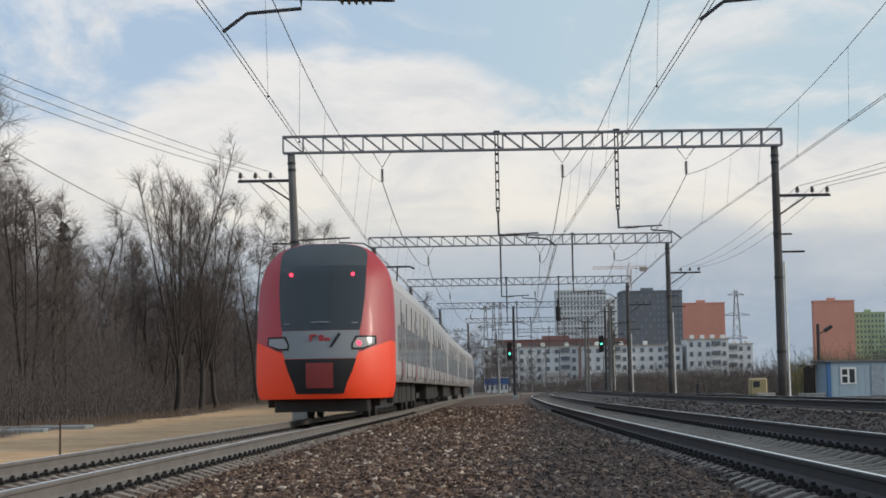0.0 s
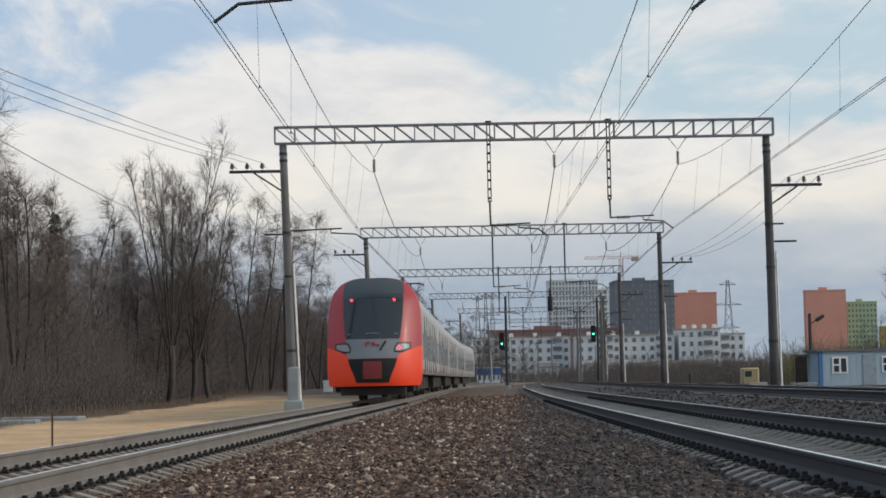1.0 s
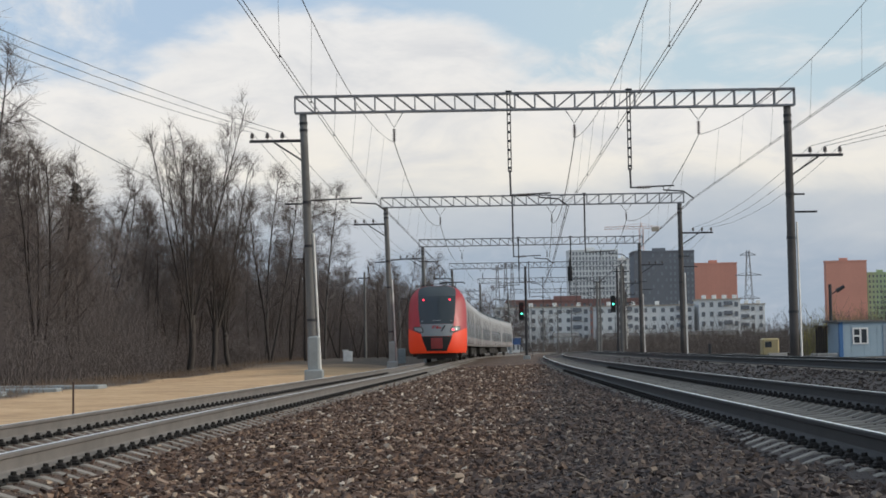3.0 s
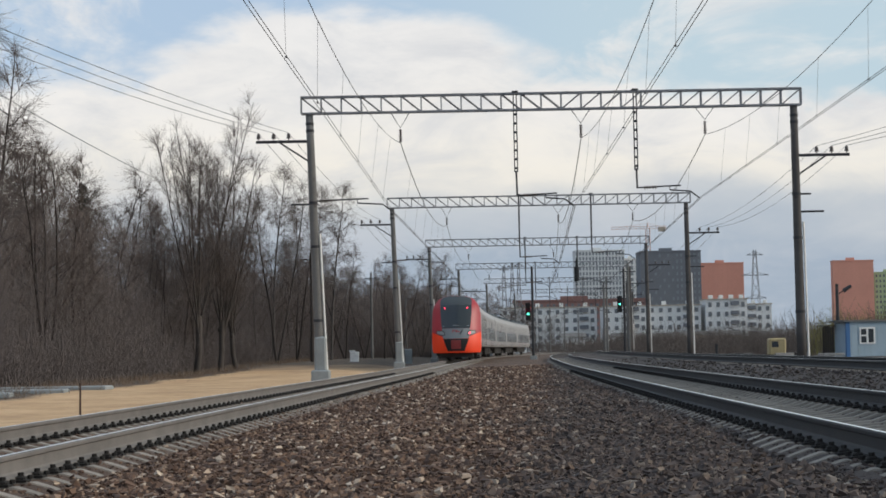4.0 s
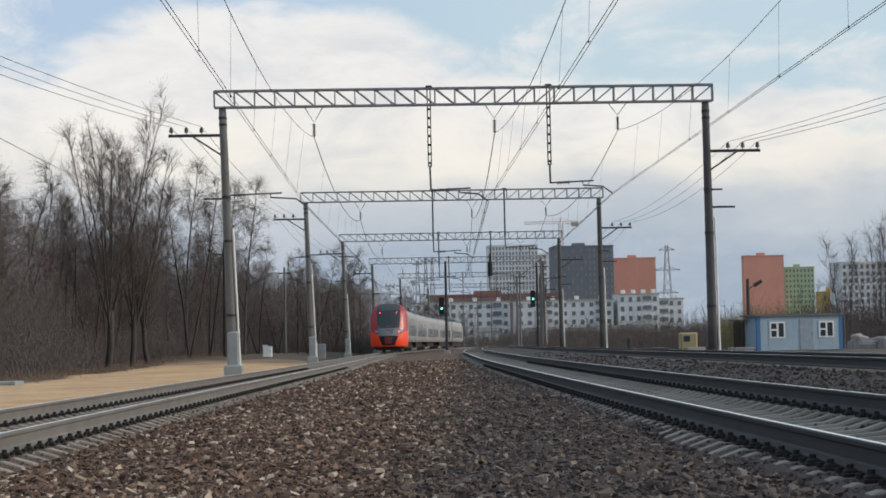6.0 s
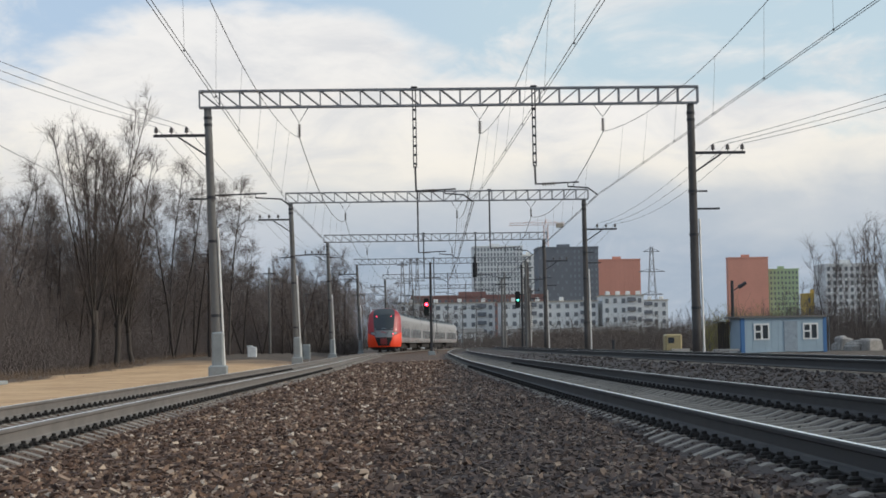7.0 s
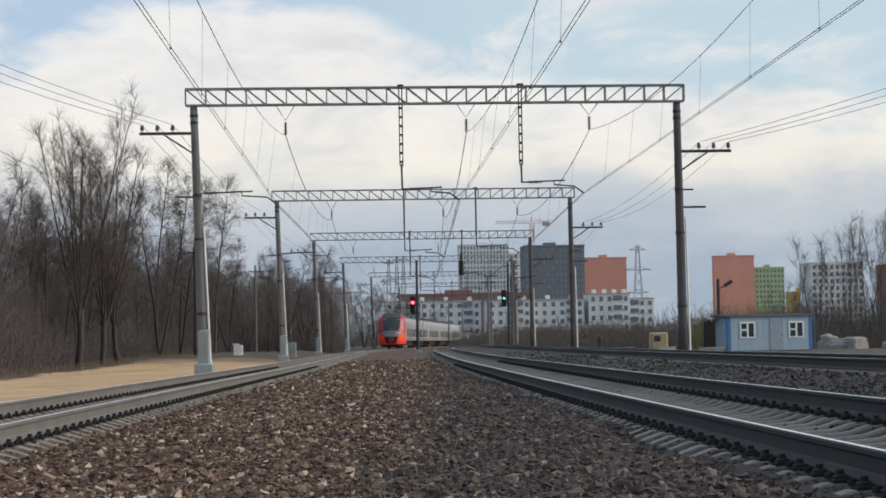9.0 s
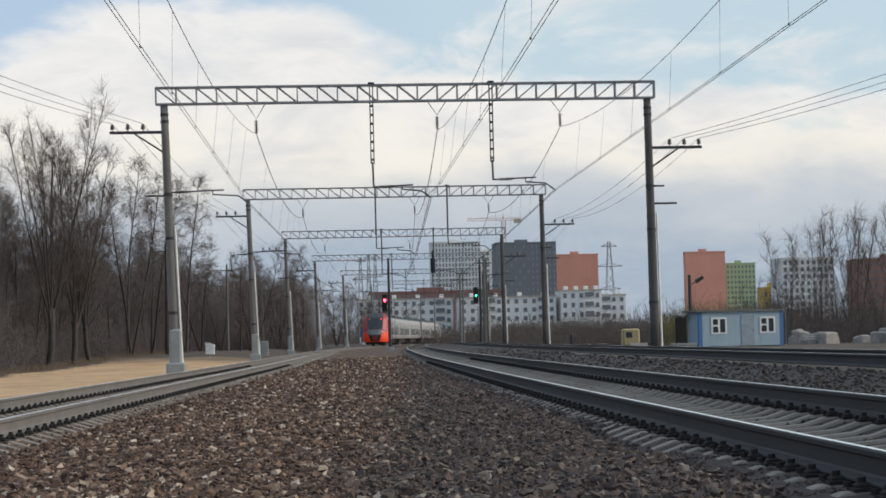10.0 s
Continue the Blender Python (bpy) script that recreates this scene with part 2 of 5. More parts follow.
# ---- building blocks ----
class Shape:
    """Vertices and faces, gathered into one mesh."""

    def __init__(self):
        self.v, self.f, self.m = [], [], []

    def add(self, verts, faces, slot=0):
        n = len(self.v)
        self.v.extend(tuple(p) for p in verts)
        self.f.extend([tuple(n + i for i in f) for f in faces])
        self.m.extend([slot] * len(faces))
        return self

    def box(self, x0, x1, y0, y1, z0, z1, slot=0, m=None):
        p = [Vector((x, y, z)) for z in (z0, z1) for y in (y0, y1) for x in (x0, x1)]
        if m:
            p = [m @ q for q in p]
        return self.add(p, [(0, 2, 3, 1), (4, 5, 7, 6), (0, 1, 5, 4), (2, 6, 7, 3), (0, 4, 6, 2), (1, 3, 7, 5)], slot)

    def chamfered(self, x0, x1, y0, y1, z0, z1, c, slot=0, m=None):
        """A box whose upright edges and top edges are cut by c."""
        rings = []
        for z, k in ((z0, 0), (z1 - c, 0), (z1, c)):
            a, b, d, e = x0 + k, x1 - k, y0 + k, y1 - k
            rings.append([(a + c, d, z), (b - c, d, z), (b, d + c, z), (b, e - c, z), (b - c, e, z), (a + c, e, z), (a, e - c, z), (a, d + c, z)])
        if m:
            rings = [[m @ Vector(p) for p in r] for r in rings]
        return self.loft(rings, slot=slot)

    def loft(self, rings, closed=True, caps=True, slot=0):
        n = len(rings[0])
        verts = [p for r in rings for p in r]
        faces = []
        for i in range(len(rings) - 1):
            for j in range(n if closed else n - 1):
                k = (j + 1) % n
                faces.append((i * n + j, i * n + k, (i + 1) * n + k, (i + 1) * n + j))
        if caps and closed:
            faces += [tuple(reversed(range(n))), tuple(range((len(rings) - 1) * n, len(rings) * n))]
        return self.add(verts, faces, slot)

    def tube(self, a, b, r0, r1=None, n=6, slot=0, caps=True):
        a, b = Vector(a), Vector(b)
        r1 = r0 if r1 is None else r1
        d = (b - a).normalized()
        s = d.cross(Vector((0, 0, 1)) if abs(d.z) < 0.9 else Vector((1, 0, 0))).normalized()
        t = d.cross(s)
        turn = [(math.cos(2 * math.pi * i / n), math.sin(2 * math.pi * i / n)) for i in range(n)]
        return self.loft([[p + (s * c + t * q) * r for c, q in turn] for p, r in ((a, r0), (b, r1))], caps=caps, slot=slot)

    def line(self, points, r, n=4, slot=0):
        """One unbroken tube along the points."""
        pts = [Vector(p) for p in points]
        rings = []
        for i, p in enumerate(pts):
            d = (pts[min(i + 1, len(pts) - 1)] - pts[max(i - 1, 0)]).normalized()
            s = d.cross(Vector((0, 0, 1)) if abs(d.z) < 0.95 else Vector((1, 0, 0))).normalized()
            t = d.cross(s)
            rings.append([p + (s * math.cos(2 * math.pi * k / n) + t * math.sin(2 * math.pi * k / n)) * r for k in range(n)])
        return self.loft(rings, slot=slot)

    def ball(self, c, r, rows=5, n=8, slot=0, squash=1.0):
        rings = []
        for i in range(rows + 1):
            e = -math.pi / 2 + math.pi * (i + 0.01) / (rows + 0.02)
            rings.append([(c[0] + r * math.cos(e) * math.cos(2 * math.pi * j / n), c[1] + r * math.cos(e) * math.sin(2 * math.pi * j / n), c[2] + r * squash * math.sin(e)) for j in range(n)])
        return self.loft(rings, slot=slot)

    def mesh(self, name, mats, smooth=False):
        data = bpy.data.meshes.new(name)
        data.from_pydata(self.v, [], self.f)
        for mat in mats if isinstance(mats, (list, tuple)) else [mats]:
            data.materials.append(mat)
        data.polygons.foreach_set("material_index", self.m)
        data.polygons.foreach_set("use_smooth", [smooth] * len(self.f))
        data.update()
        return data


def part(name, shape, mats, parent=None, label="", smooth=False, at=None):
    ob = new(name, shape if isinstance(shape, bpy.types.Mesh) else shape.mesh(name, mats, smooth))
    ob.parent = parent
    if at is not None:
        ob.matrix_basis = at
    return tagged(ob, label)


def thing(name, label, category, group="", kind="", at=None):
    ob = tagged(new(name), label, category, group, kind)
    ob.empty_display_size = 0.2
    if at is not None:
        ob.matrix_basis = at
    return ob


def spline(knots):
    """A smooth curve through (y, x) knots."""
    ys, xs = np.array([k[0] for k in knots], float), np.array([k[1] for k in knots], float)
    n = len(ys)
    h = np.diff(ys)
    a, b = np.eye(n), np.zeros(n)
    for i in range(1, n - 1):
        a[i, i - 1], a[i, i], a[i, i + 1] = h[i - 1], 2 * (h[i - 1] + h[i]), h[i]
        b[i] = 6 * ((xs[i + 1] - xs[i]) / h[i] - (xs[i] - xs[i - 1]) / h[i - 1])
    m = np.linalg.solve(a, b)

    def curve(y):
        i = int(np.clip(np.searchsorted(ys, y) - 1, 0, n - 2))
        p, q = (ys[i + 1] - y) / h[i], (y - ys[i]) / h[i]
        return float(p * xs[i] + q * xs[i + 1] + ((p ** 3 - p) * m[i] + (q ** 3 - q) * m[i + 1]) * h[i] ** 2 / 6)
    return curve


# ---- the plan: three tracks, their middle lines and the height of their rails ----
TRACK_A = spline([(-60, -6.0), (0, -4.45), (15, -4.05), (30, -3.45), (49, -2.55), (72, -1.45), (105, -0.15), (150, 1.77), (180, 3.3), (211, 5.5), (240, 8.0), (270, 11.2), (330, 18.6), (400, 28.5), (520, 48.0), (700, 80)])
TRACK_B = spline([(-60, 2.5), (0, 3.60), (15, 3.95), (30, 4.35), (49, 4.95), (72, 5.75), (105, 7.2), (150, 9.4), (180, 11.3), (211, 13.5), (240, 16.0), (270, 19.2), (330, 26.6), (400, 36.5), (520, 56), (700, 88)])


def track_c(y):
    return TRACK_B(y) + 4.6


def heading(curve, y):
    return math.atan2(curve(y + 0.5) - curve(y - 0.5), 1.0)


RISE = {"a": 0.0, "b": 0.09, "c": 0.37}
GAUGE = 0.795


def sleeper_top(x):
    """The height profile of a sleeper along its length; the stone between sleepers is packed level with it."""
    return float(np.interp(abs(x), (0.0, 0.45, 0.62, 1.0, 1.15, 1.35), (-0.06, -0.045, 0.0, 0.0, -0.045, -0.13)))


def ground_height(x, y):
    """The bed under the tracks, and the lower land on both sides."""
    a, b = TRACK_A(min(y, 690)), TRACK_B(min(y, 690))
    c = b + 4.6
    low = -0.55
    if x < a - 1.9:
        z = -0.27 - min(1.0, (a - 1.9 - x) / 1.6) * 0.28
    elif x < a + 1.4:
        z = max(-0.27, -0.215 + sleeper_top(x - a))
    elif x < b - 1.4:
        z = -0.27 + (x - a - 1.4) / (b - a - 2.8) * 0.10
    elif x < b + 1.4:
        z = -0.17 + (x - b + 1.4) / 2.8 * 0.13
        if x < b - 0.8:
            z -= 0.045 * max(0.0, min(1.0, y - 13.6, 18.6 - y))
        z = max(z, -0.0815 + 0.0535 * (x - b) + sleeper_top(x - b)) if abs(x - b) > 0.7 else -0.098 + 0.0535 * (x - b) + sleeper_top(x - b)
    elif x < c - 1.4:
        z = -0.04 + (x - b - 1.4) / (c - b - 2.8) * 0.18
    elif x < c + 1.9:
        z = 0.14
    else:
        z = 0.14 - min(1.0, (x - c - 1.9) / 2.2) * 0.39
    return z


def heave(x, y):
    """The unevenness of the loose stone, pressed flat under the tracks."""
    lift = 0.035 * noise.noise((x * 1.7, y * 0.9, 7.0)) + 0.02 * noise.noise((x * 5, y * 3, 2.0))
    side = min(abs(x - TRACK_A(y)), abs(x - TRACK_B(y)), abs(x - track_c(y)))
    return lift * min(1.0, max(0.08, side - 0.8))


def build_ground():
    s = Shape()
    xs = [-2500, -1200, -600, -300, -160, -90, -60, -42] + [-32 + 1.0 * i for i in range(0, 78)] + [50, 60, 75, 95, 130, 200, 350, 700, 1400, 2500]
    ys = [-200, -90, -40, -15] + [3.0 * i for i in range(0, 60)] + [180 + 8 * i for i in range(0, 28)] + [420, 470, 540, 640, 800, 1100, 1600, 2400, 3600]
    for y in ys:
        a = TRACK_A(min(y, 690))
        for x in xs:
            rough = 0.10 * noise.noise((x * 0.25, y * 0.12, 0.0)) + 0.05 * noise.noise((x * 0.9, y * 0.6, 3.0))
            z = ground_height(x, y) - 0.08
            if x < a - 5:
                z += 0.62 * min(1.0, max(0.0, (y - 130) / 50)) * min(1.0, (a - 5 - x) / 4)
            if x < a - 4 or x > track_c(min(y, 690)) + 4:
                z += rough
            s.v.append((x, y, z))
    n = len(xs)
    s.f = [(j * n + i, j * n + i + 1, (j + 1) * n + i + 1, (j + 1) * n + i) for j in range(len(ys) - 1) for i in range(n - 1)]
    s.m = [0] * len(s.f)
    ob = part("ground", s, GROUND, smooth=True)
    tagged(ob, "bare sandy and dark soil beside the railway", "ground", kind="structure")
    bed = Shape()
    cross = np.linspace(0.0, 1.0, 116)
    ys = [-20 + 1.0 * i for i in range(0, 45)] + [25 + 1.5 * i for i in range(0, 100)] + [175 + 6 * i for i in range(0, 60)]
    for y in ys:
        x0, x1 = TRACK_A(y) - 1.75, track_c(y) + 2.4
        for k in cross:
            x = x0 + (x1 - x0) * k
            lift = heave(x, y)
            edge = -0.2 if k in (0.0, 1.0) else 0.0
            bed.v.append((x, y, ground_height(x, y) + lift + edge))
    n = len(cross)
    bed.f = [(j * n + i, j * n + i + 1, (j + 1) * n + i + 1, (j + 1) * n + i) for j in range(len(ys) - 1) for i in range(n - 1)]
    bed.m = [0] * len(bed.f)
    ob = part("ballast_bed", bed, BED, smooth=True)
    tagged(ob, "brown crushed stone bed under and between the tracks", "ballast", kind="structure")


build_ground()


def stone_shapes(count):
    rng = np.random.default_rng(5)
    base = np.array([(x, y, z) for z in (-1, 1) for y in (-1, 1) for x in (-1, 1)], float) * 0.72
    faces = [(0, 2, 3, 1), (4, 5, 7, 6), (0, 1, 5, 4), (2, 6, 7, 3), (0, 4, 6, 2), (1, 3, 7, 5)]
    out = []
    for _ in range(count):
        p = base * rng.uniform(0.45, 1.25, (8, 3)) * rng.uniform((0.8, 0.6, 0.35), (1.6, 1.1, 0.7))
        q = Euler(rng.normal(0, 0.35, 2).tolist() + [rng.uniform(0, 6.3)]).to_matrix()
        out.append(p @ np.array(q).T)
    return np.array(out), np.array(faces)


def build_stones():
    """Loose crushed stone, thick where the camera stands near."""
    rng = np.random.default_rng(9)
    shapes, faces = stone_shapes(80)
    verts, count = [], 0
    bands = [(10, 18, 40000, 0.0245), (18, 27, 36000, 0.0255), (27, 42, 34000, 0.029), (42, 75, 24000, 0.036), (75, 105, 5000, 0.042)]
    for y0, y1, n, size in bands:
        ys = rng.uniform(y0, y1, n)
        for y in ys:
            a, b = TRACK_A(y), TRACK_B(y)
            pick = rng.random()
            if pick < 0.80:
                x = rng.uniform(a + 0.95, b - 0.95)
            elif pick < 0.90:
                x = rng.uniform(a - 1.6, a + 0.95)
            else:
                x = rng.uniform(b - 0.95, b + 4.6)
            # keep the rails' feet free
            near = min(abs(abs(x - a) - GAUGE), abs(abs(x - b) - GAUGE), abs(abs(x - b - 4.6) - GAUGE))
            if near < 0.16 or (14.4 < y < 17.8 and -1.45 < x - b < -0.8 and rng.random() < 0.8) or (abs(x - a) < 1.45 and rng.random() < 0.55):
                continue
            r = size * rng.choice((0.6, 0.8, 1.0, 1.2, 1.7), p=(0.25, 0.25, 0.25, 0.17, 0.08))
            if abs(x - a) < 1.25 or abs(x - b) < 1.2:
                # between the sleepers only, and few
                beat = (y + 12.0) / 0.52
                if abs(beat - round(beat)) < 0.27 or rng.random() < 0.3:
                    continue
                r *= 0.6
            lift = heave(x, y)
            verts.append(shapes[rng.integers(80)] * r + (x, y, ground_height(x, y) + lift + r * rng.uniform(-0.1, 0.75)))
            count += 1
    v = np.concatenate(verts)
    f = (faces[None] + (np.arange(count) * 8)[:, None, None]).reshape(-1, 4)
    data = bpy.data.meshes.new("ballast_stones")
    data.from_pydata(v.tolist(), [], f.tolist())
    data.materials.append(STONE)
    tagged(new("ballast_stones", data), "loose brown and grey crushed stones between the rails", "ballast", kind="stuff")


build_stones()


# ---- tracks ----
def rail_profile():
    half = [(0.075, 0.0), (0.075, 0.012), (0.020, 0.030), (0.010, 0.045), (0.010, 0.130), (0.034, 0.142), (0.0365, 0.168), (0.030, 0.178), (0.021, 0.180)]
    return half + [(-x, z) for x, z in reversed(half)]


def build_rail(curve, side, z, parent, y0, y1, cant=0.0, skin=None):
    prof = rail_profile()
    z += (side + 1) / 2 * cant
    s = Shape()
    ys, y = [], y0
    while y < y1:
        ys.append(y)
        y += 2.0 if y < 120 else 5.0
    rings = []
    for y in ys:
        a = heading(curve, y)
        x = curve(y) + side * GAUGE * math.cos(a)
        yy = y - side * GAUGE * math.sin(a)
        rings.append([(x + px * math.cos(a), yy - px * math.sin(a), z - 0.18 + pz) for px, pz in prof])
    n = len(prof)
    s.loft(rings)
    # the running surface is the pair of faces on top of the head
    for i in range(len(rings) - 1):
        for j in (8,):
            s.m[i * n + j] = 1
    part("rail", s, [skin or RAIL_SIDE, RAIL_TOP], parent, "steel rail with a worn bright head")


def sleeper_mesh():
    """A concrete sleeper: thick under the rails, waisted in the middle, sloped towards its ends."""
    s = Shape()
    rings = []
    for x, top, wide in ((-1.35, -0.13, 0.11), (-1.15, -0.045, 0.125), (-1.0, 0.0, 0.13), (-0.62, 0.0, 0.13), (-0.45, -0.045, 0.11), (0, -0.06, 0.105), (0.45, -0.045, 0.11), (0.62, 0.0, 0.13), (1.0, 0.0, 0.13), (1.15, -0.045, 0.125), (1.35, -0.13, 0.11)):
        rings.append([(x, -wide - 0.02, -0.2), (x, wide + 0.02, -0.2), (x, wide - 0.055, top), (x, 0.055 - wide, top)])
    s.loft(rings)
    return s.mesh("sleeper", CONCRETE)


def fastening_mesh():
    """Base plate, clips and bolts on both sides of a rail's foot."""
    s = Shape()
    s.box(-0.165, 0.165, -0.08, 0.08, 0.0, 0.020)
    for side in (-1, 1):
        s.chamfered(side * 0.105 - 0.042, side * 0.105 + 0.042, -0.05, 0.05, 0.02, 0.045, 0.012)
        s.tube((side * 0.105, 0, 0.04), (side * 0.105, 0, 0.072), 0.024, n=6)
        s.tube((side * 0.165, 0.055, 0.02), (side * 0.165, 0.055, 0.05), 0.022, n=6)
    return s.mesh("fastening", IRON)


SLEEPER, FASTENING = sleeper_mesh(), fastening_mesh()


def build_track(curve, z, label, single, far, cant=0.0, skin=None):
    """single: the stretch over which each sleeper is a piece of its own."""
    track = tagged(new("railway_track"), label, "railway track", "railway tracks", "structure")
    for side in (-1, 1):
        build_rail(curve, side, z, track, -20, far, cant, skin)
    rest = Shape()
    y = -12.0
    while y < 170:
        y += 0.52
        m = pose(curve(y), y, z - 0.205 + cant / 2, 0, -math.degrees(math.atan(cant / (2 * GAUGE))), -math.degrees(heading(curve, y)))
        if single[0] < y < single[1]:
            ob = part("sleeper", SLEEPER, None, track, at=m @ pose(0, 0, 0, 0, 0, random.uniform(-0.6, 0.6)))
            for side in (-1, 1):
                part("fastening", FASTENING, None, ob, at=pose(side * GAUGE, 0, 0))
        else:
            for p in (SLEEPER,):
                n = len(rest.v)
                rest.v.extend((m @ v.co)[:] for v in p.vertices)
                rest.f.extend(tuple(n + i for i in q.vertices) for q in p.polygons)
                rest.m.extend([0] * len(p.polygons))
    if rest.v:
        tagged(part("sleepers", rest, CONCRETE, track), kind="stuff")
    return track


build_track(TRACK_A, RISE["a"], "curving railway track with concrete sleepers and bolted rails", (11, 78), 640)
build_track(TRACK_B, RISE["b"], "railway track with shiny worn rails on concrete sleepers", (9, 70), 640, 0.085, RAIL_SHADED)
build_track(track_c, RISE["c"], "outer railway track on a raised stone bed", (0, 0), 640, 0.0, RAIL_SHADED)


# ---- overhead line ----
GANTRY_Y = [27.0, 70.0, 117.0, 162.0, 208.0, 254.0, 302.0]


def pole(top, foot, rake, parent, footed=True):
    """A round tapered concrete pole whose top leans by rake, on a square plinth, with bands and a strip of earth wire."""
    s = Shape()
    n = 14
    rings = []
    for k in np.linspace(0, 1, 8):
        r = 0.180 - 0.045 * k
        rings.append([(rake * k + r * math.cos(2 * math.pi * i / n), r * math.sin(2 * math.pi * i / n), foot + (top - foot) * k) for i in range(n)])
    s.loft(rings)
    part("shaft", s, POLE if footed else SHADED_POLE, parent, smooth=True)
    b = Shape()
    if footed:
        b.chamfered(-0.34, 0.34, -0.34, 0.34, foot - 0.5, foot + 0.38, 0.05)
        b.chamfered(-0.22, 0.22, -0.22, 0.22, foot + 0.38, foot + 1.6, 0.07)
        part("plinth", b, PLINTH, parent, "pale grey concrete plinth")
    for h in (top - 0.35, top - 0.6, 6.2, 4.6, 1.9):
        k = (h - foot) / (top - foot)
        r = 0.196 - 0.045 * k
        c = Shape()
        c.tube((rake * k, 0, h - 0.05), (rake * k, 0, h + 0.05), r, n=14)
        part("band", c, DARK_STEEL, parent)
    w = Shape()
    w.line([(0.24, -0.06, foot + 0.3), (rake * 0.3 + 0.225, -0.06, foot + (top - foot) * 0.3), (rake * 0.55 + 0.205, -0.06, foot + (top - foot) * 0.55)], 0.040)
    part("earth_strip", w, WHITEWASH, parent, "pale painted earthing strip")


def insulator(s, a, b, r=0.065, discs=5):
    """One turned body: a rod that swells into a disc at even steps."""
    a, b = Vector(a), Vector(b)
    d = (b - a).normalized()
    u = d.cross(Vector((0, 1, 0))).normalized()
    v = d.cross(u)
    steps = [(0.0, 0.022)]
    for i in range(discs):
        steps += [((i + 0.18) / discs, 0.024), ((i + 0.30) / discs, r), ((i + 0.62) / discs, r * 0.75), ((i + 0.78) / discs, 0.024)]
    steps.append((1.0, 0.022))
    s.loft([[a.lerp(b, k) + (u * math.cos(math.pi * n / 4) + v * math.sin(math.pi * n / 4)) * q for n in range(8)] for k, q in steps])


def feeder_bracket(x, h, side, parent):
    """A crossarm with three pin insulators and a strut."""
    s = Shape()
    s.box(min(x, x + side * 1.95), max(x, x + side * 1.95), -0.05, 0.05, h - 0.05, h + 0.05)
    s.tube((x + side * 1.05, 0, h - 0.05), (x, 0, h - 0.75), 0.035)
    part("crossarm", s, DARK_STEEL, parent)
    for d in (0.75, 1.3, 1.85):
        q = Shape()
        q.tube((x + side * d, 0, h + 0.04), (x + side * d, 0, h + 0.14), 0.02)
        q.tube((x + side * d, 0, h + 0.12), (x + side * d, 0, h + 0.22), 0.085, 0.06, n=8)
        q.tube((x + side * d, 0, h + 0.22), (x + side * d, 0, h + 0.31), 0.075, 0.04, n=8)
        part("insulator", q, PORCELAIN, parent)


def cantilever(x0, x1, h, parent):
    """A tube with an insulator that reaches from a post at x0 towards the wire at x1, and its steady arm."""
    s, side = Shape(), 1 if x1 > x0 else -1
    out = x0 + (x1 - x0) * 0.70
    s.tube((x0, 0, h), (out, 0, h + 0.06), 0.030)
    s.line([(out - 0.4 * side, 0, h + 0.04), (out - 0.4 * side, 0, h - 0.10), (x1 - 0.35 * side, 0, h - 0.16), (x1, 0, h - 0.42)], 0.028, 5)
    part("cantilever", s, DARK_STEEL, parent)
    q = Shape()
    insulator(q, (x0 + side * 0.25, 0, h), (x0 + side * 0.75, 0, h + 0.015), 0.075, 5)
    part("insulator", q, PORCELAIN, parent)


CONTACT, MESSENGER = [], []        # per gantry, the wires' places over the three tracks


